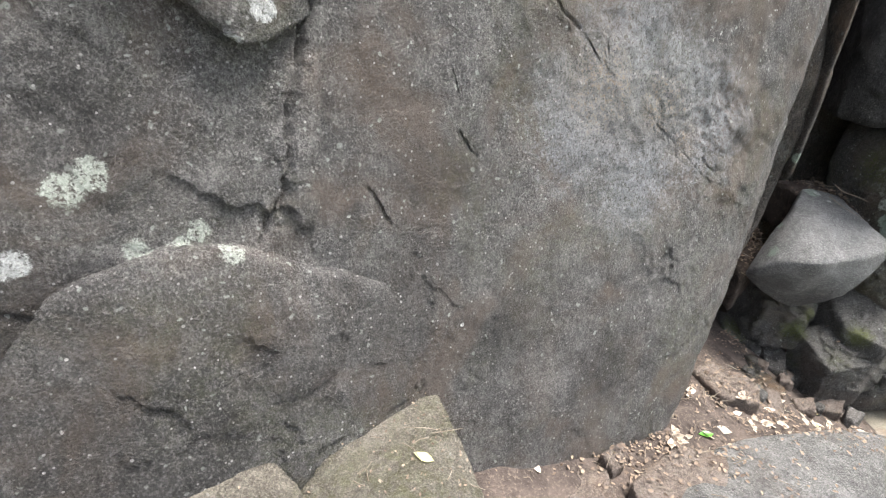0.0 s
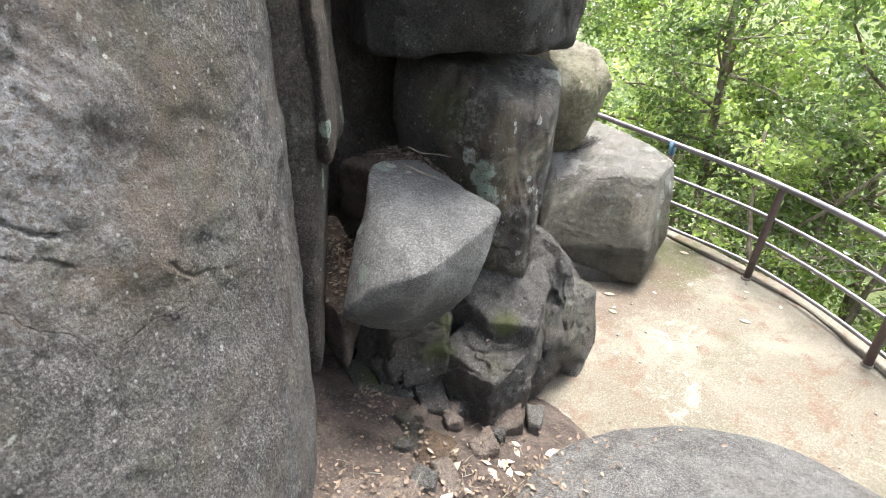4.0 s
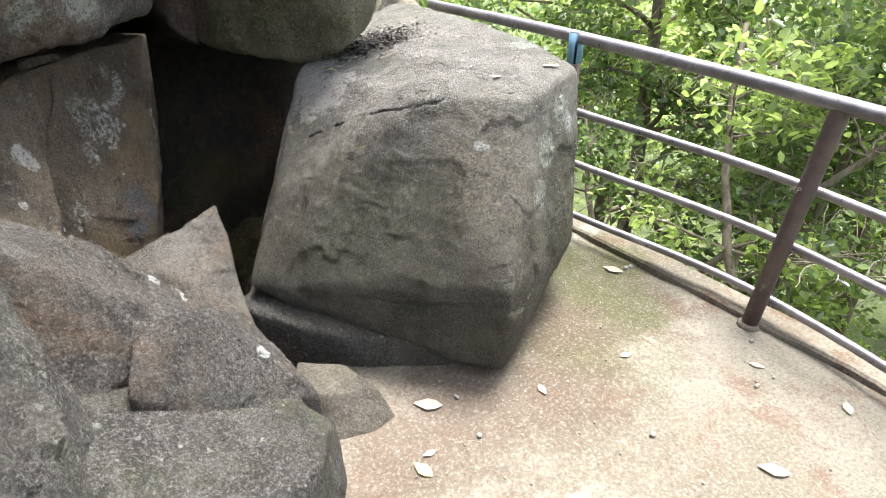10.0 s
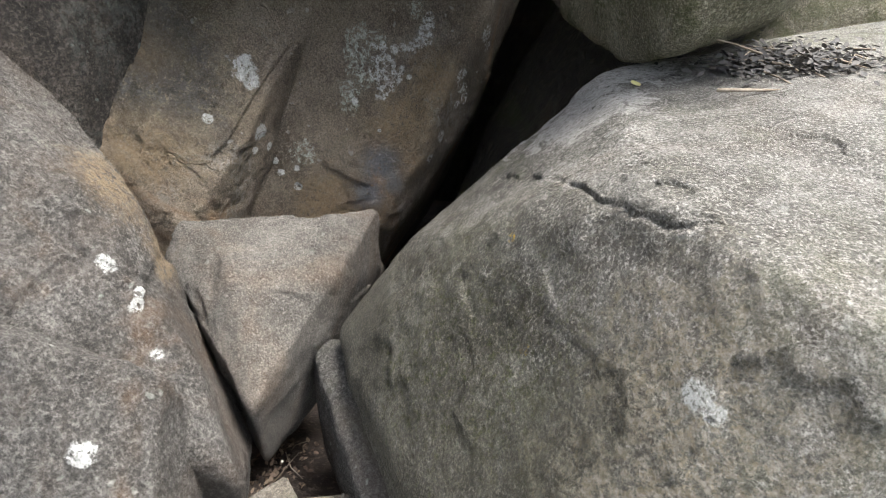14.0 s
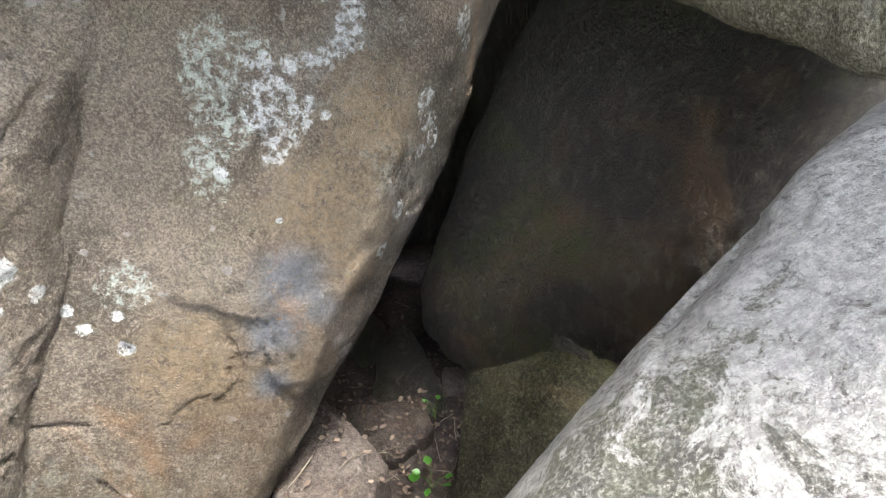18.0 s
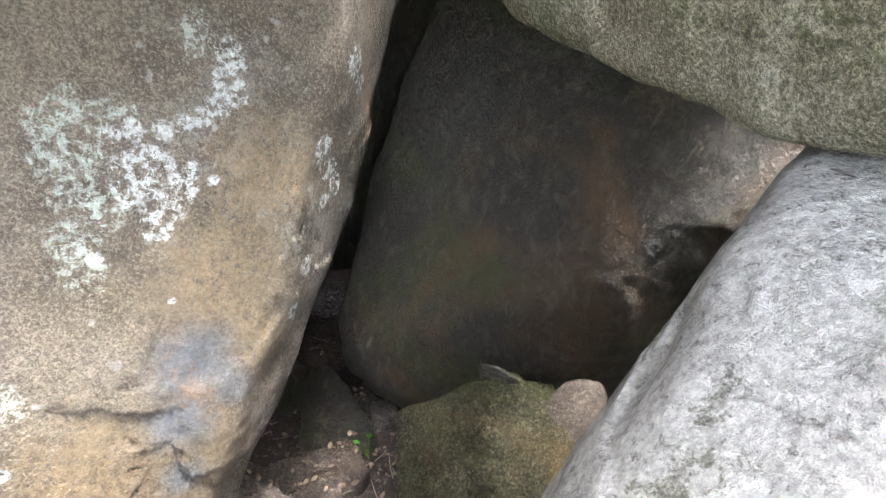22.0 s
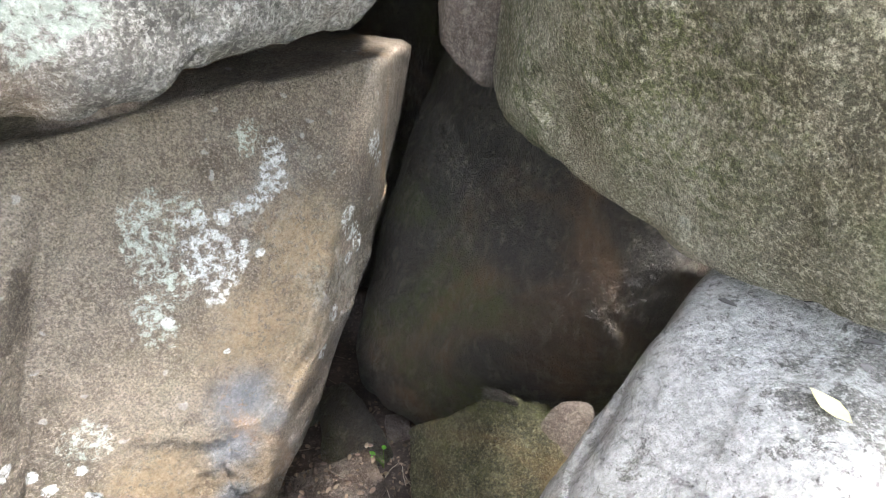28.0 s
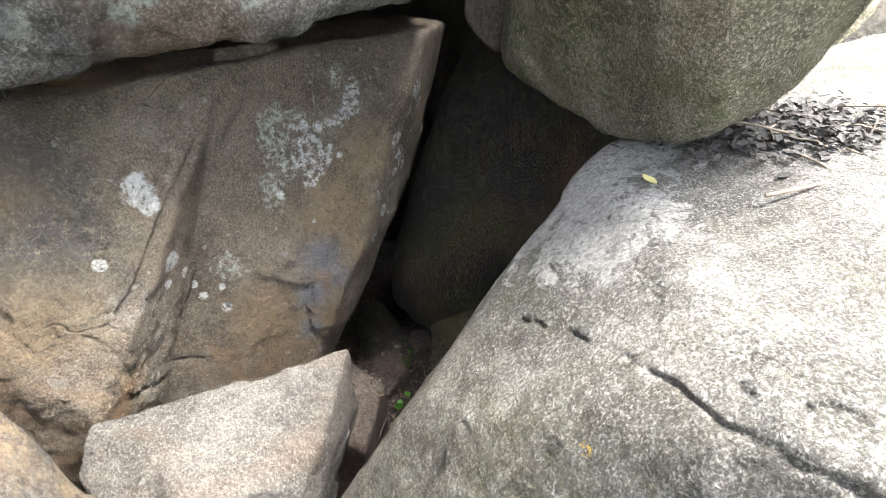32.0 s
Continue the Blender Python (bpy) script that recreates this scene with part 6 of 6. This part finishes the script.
def litter(name, center, reach, count, size, material, label, seed, sticks=0, surface=None, spread=0.02):
    """Many small leaf scraps and twigs lying over each other."""
    rng = np.random.default_rng(seed)
    p, tw = [], []
    for k in range(count + sticks):
        x = center[0] + rng.normal() * reach[0] * 0.5
        y = center[1] + rng.normal() * reach[1] * 0.5
        z = (drop(x, y, center[2] + 0.6) if surface is None else surface(x, y)) + abs(rng.normal()) * spread
        if k < count:
            p.append((x, y, z))
        else:
            az = rng.uniform(0, 6.28)
            ln = rng.uniform(0.04, 0.14)
            e = np.array([math.cos(az) * ln, math.sin(az) * ln, rng.normal() * 0.015])
            tw.append(tube_arrays([np.array((x, y, z + 0.004)), np.array((x, y, z + 0.006)) + e * 0.5 + rng.normal(size=3) * 0.006, np.array((x, y, z + 0.004)) + e], [0.0025, 0.0022, 0.0015], 4, False))
    v, f = leaves(np.array(p), size, rng, 0.75)
    ob = new(name, mesh_from(name, v, f, material))
    tagged(ob, label, "litter", kind="stuff")
    if tw:
        t = new("twigs", mesh_from("twigs", *joined(tw), M_BARK))
        tagged(t, "thin dry twigs in the litter", "twigs", kind="stuff")


litter("leaf_litter", (2.35, 2.6, 1.2), (1.3, 0.5), 900, 0.03, M_SCRAP, "brown leaf scraps and grit between the boulders", 61, 70)
litter("leaf_litter", (1.2, 1.75, 1.4), (0.9, 0.35), 700, 0.03, M_SCRAP, "pale leaf scraps at the boulder's foot", 62, 40)
litter("leaf_litter", (5.15, 6.05, 0.2), (0.5, 0.6), 700, 0.025, M_SCRAP, "dark leaf scraps on the hollow's floor", 63, 60)
litter("leaf_litter", (6.14, 5.2, 1.3), (0.2, 0.13), 1000, 0.022, M_DARKSCRAP, "black rotted leaf litter on the square boulder", 64, 20, spread=0.022)
litter("leaf_litter", (0.0, 0.75, 1.9), (0.5, 0.6), 260, 0.014, M_SCRAP, "fine dry litter on the step stones", 65, 30)
litter("leaf_litter", (4.95, 4.62, 0.7), (0.12, 0.3), 200, 0.02, M_SCRAP, "dry litter caught in the crevice", 66, 10)


def mound(name, rim, peak, label, seed):
    """A small bank of soil and litter lodged between rocks."""
    ob = rock(name, [[*[(x, y, z) for x, y, z in rim], *[(x, y, z - 0.4) for x, y, z in rim], peak]], M_SOIL, label, "soil bank", level=5, rough=0.012, sharp=14, scale=2.5)
    return ob


bank = mound("soil_bank", [(2.95, 3.86, 1.98), (3.28, 3.62, 1.94), (3.34, 3.9, 1.99), (3.2, 4.3, 2.02), (2.8, 4.3, 2.0)], (3.1, 4.0, 2.04), "bank of brown rotted leaves lodged behind the wedge boulder", 71)
bank2 = mound("soil_bank", [(2.42, 3.42, 1.42), (2.7, 3.75, 1.55), (2.75, 4.2, 1.7), (2.5, 4.2, 1.7), (2.38, 3.7, 1.5)], (2.6, 3.9, 1.62), "bank of brown leaf litter in the dark crevice", 72)
REST += [bank, bank2]
litter("leaf_litter", (3.18, 3.9, 2.2), (0.3, 0.4), 500, 0.03, M_SCRAP, "brown leaf scraps and twigs behind the wedge boulder", 67, 50)
litter("leaf_litter", (2.6, 3.75, 1.8), (0.18, 0.5), 450, 0.03, M_SCRAP, "brown leaf scraps in the dark crevice", 68, 30)


def stick(points, r, label):
    line = smooth_path(points, 5)
    tagged(new("stick", mesh_from("stick", *tube_arrays(line, np.linspace(r, r * 0.5, len(line)), 7), M_BARK)), label, "stick")


stick([(3.12, 3.92, 2.13), (3.17, 3.86, 2.10), (3.26, 3.80, 2.09), (3.33, 3.72, 2.08)], 0.0045, "crooked bare stick on the litter bank")
stick([(3.0, 3.75, 2.09), (3.1, 3.65, 2.04), (3.2, 3.55, 2.01)], 0.0035, "thin pale stick lying behind the wedge boulder")
stick([(5.95, 4.92, 1.275), (6.06, 4.96, 1.28), (6.16, 5.0, 1.285)], 0.004, "thin pale straw on the square boulder")


def sprout(at, height, count, size, seed, label):
    """A small seedling: thin stems with round leaves."""
    rng = np.random.default_rng(seed)
    root = empty("seedling", at, label, "plant")
    for k in range(count):
        az = rng.uniform(0, 6.28)
        tip = np.array(at) + (math.cos(az) * height * 0.7, math.sin(az) * height * 0.7, height * rng.uniform(0.5, 1.1))
        child("stem", tube_arrays([np.array(at) - (0, 0, 0.02), (np.array(at) + tip) / 2 + (0, 0, height * 0.15), tip], [0.002, 0.0016, 0.001], 5, False), M_STEM, root)
        c = LEAF_BLADE * size * rng.uniform(0.7, 1.2)
        rot = np.array(Euler((rng.uniform(-0.5, 0.5), rng.uniform(-0.5, 0.5), az - 1.57)).to_matrix())
        child("leaf", ((c * np.array([1.5, 1, 1])) @ rot.T + tip, BLADE_F), M_GREENLEAF, root)


sprout((-1.03, 0.62, 1.83), 0.07, 8, 0.05, 81, "small fresh green seedling beside the step stone")
sprout((5.25, 5.82, -0.40), 0.06, 6, 0.04, 82, "small green seedling on the hollow's floor")
sprout((5.21, 6.10, -0.38), 0.05, 4, 0.03, 83, "tiny green seedling beside a stone")
sprout((5.36, 6.22, -0.38), 0.05, 4, 0.035, 84, "tiny green seedling in the shade")


def grit():
    rng = np.random.default_rng(91)
    pieces = []
    base, tri = ico(1)
    for _ in range(520):
        y = rng.uniform(1.2, 4.6)
        x = rng.uniform(4.6, kerb_x(y) - 0.02)
        s = rng.uniform(0.002, 0.006) * (1 + (rng.random() < 0.05) * 1.5)
        pieces.append((base * s * rng.uniform(0.6, 1.3, 3) * rng.uniform(0.8, 1.2, (len(base), 1)) + (x, y, FLOOR + 0.012 * value_noise(np.array([[x * 1.4, y * 1.4, FLOOR * 1.4]]), 31)[0] * 0.8 + s * 0.4), tri))
    v, f = joined(pieces)
    tagged(new("grit", mesh_from("grit", v, f, M_GRIT)), "loose pale grit scattered on the footpath", "grit", kind="stuff")


grit()


def undergrowth():
    rng = np.random.default_rng(92)
    n = 26000
    y = rng.uniform(-2, 10, n)
    d = rng.uniform(0.25, 5.5, n) ** 1.0
    x = np.interp(y, KY, KX) + d
    p = np.stack([x, y, np.zeros(n)], 1)
    cl = fractal(p, 0.8, 3, 12)
    keep = cl > -0.15
    p = p[keep]
    p[:, 2] = ground_height(p[:, 0], p[:, 1]) + rng.random(len(p)) * 0.25 * np.clip(cl[keep] + 0.5, 0.1, 1.4)
    v, f = leaves(p, 0.06, rng, 0.6)
    tagged(new("undergrowth", mesh_from("undergrowth", v, f, M_LEAF2)), "low green undergrowth on the slope below the kerb", "undergrowth", kind="stuff")


undergrowth()


def scratched(letters, at, size, turn):
    cu = bpy.data.curves.new("letters", "FONT")
    cu.body = letters
    cu.size = size
    cu.extrude = 0.0008
    tmp = bpy.data.objects.new("letters", cu)
    scene.collection.objects.link(tmp)
    me = bpy.data.meshes.new_from_object(tmp)
    bpy.data.objects.remove(tmp)
    me.materials.append(M_GRIT)
    ob = new("letters", me)
    ob.parent = railing
    ob.matrix_parent_inverse = railing.matrix_basis.inverted()
    ob.matrix_basis = at @ pose(0, 0, 0, 90, 0, turn)
    ob["label"] = "scratched letters on the post"


scratched("KP", pose(6.927, 3.464, 0.87), 0.036, -72)
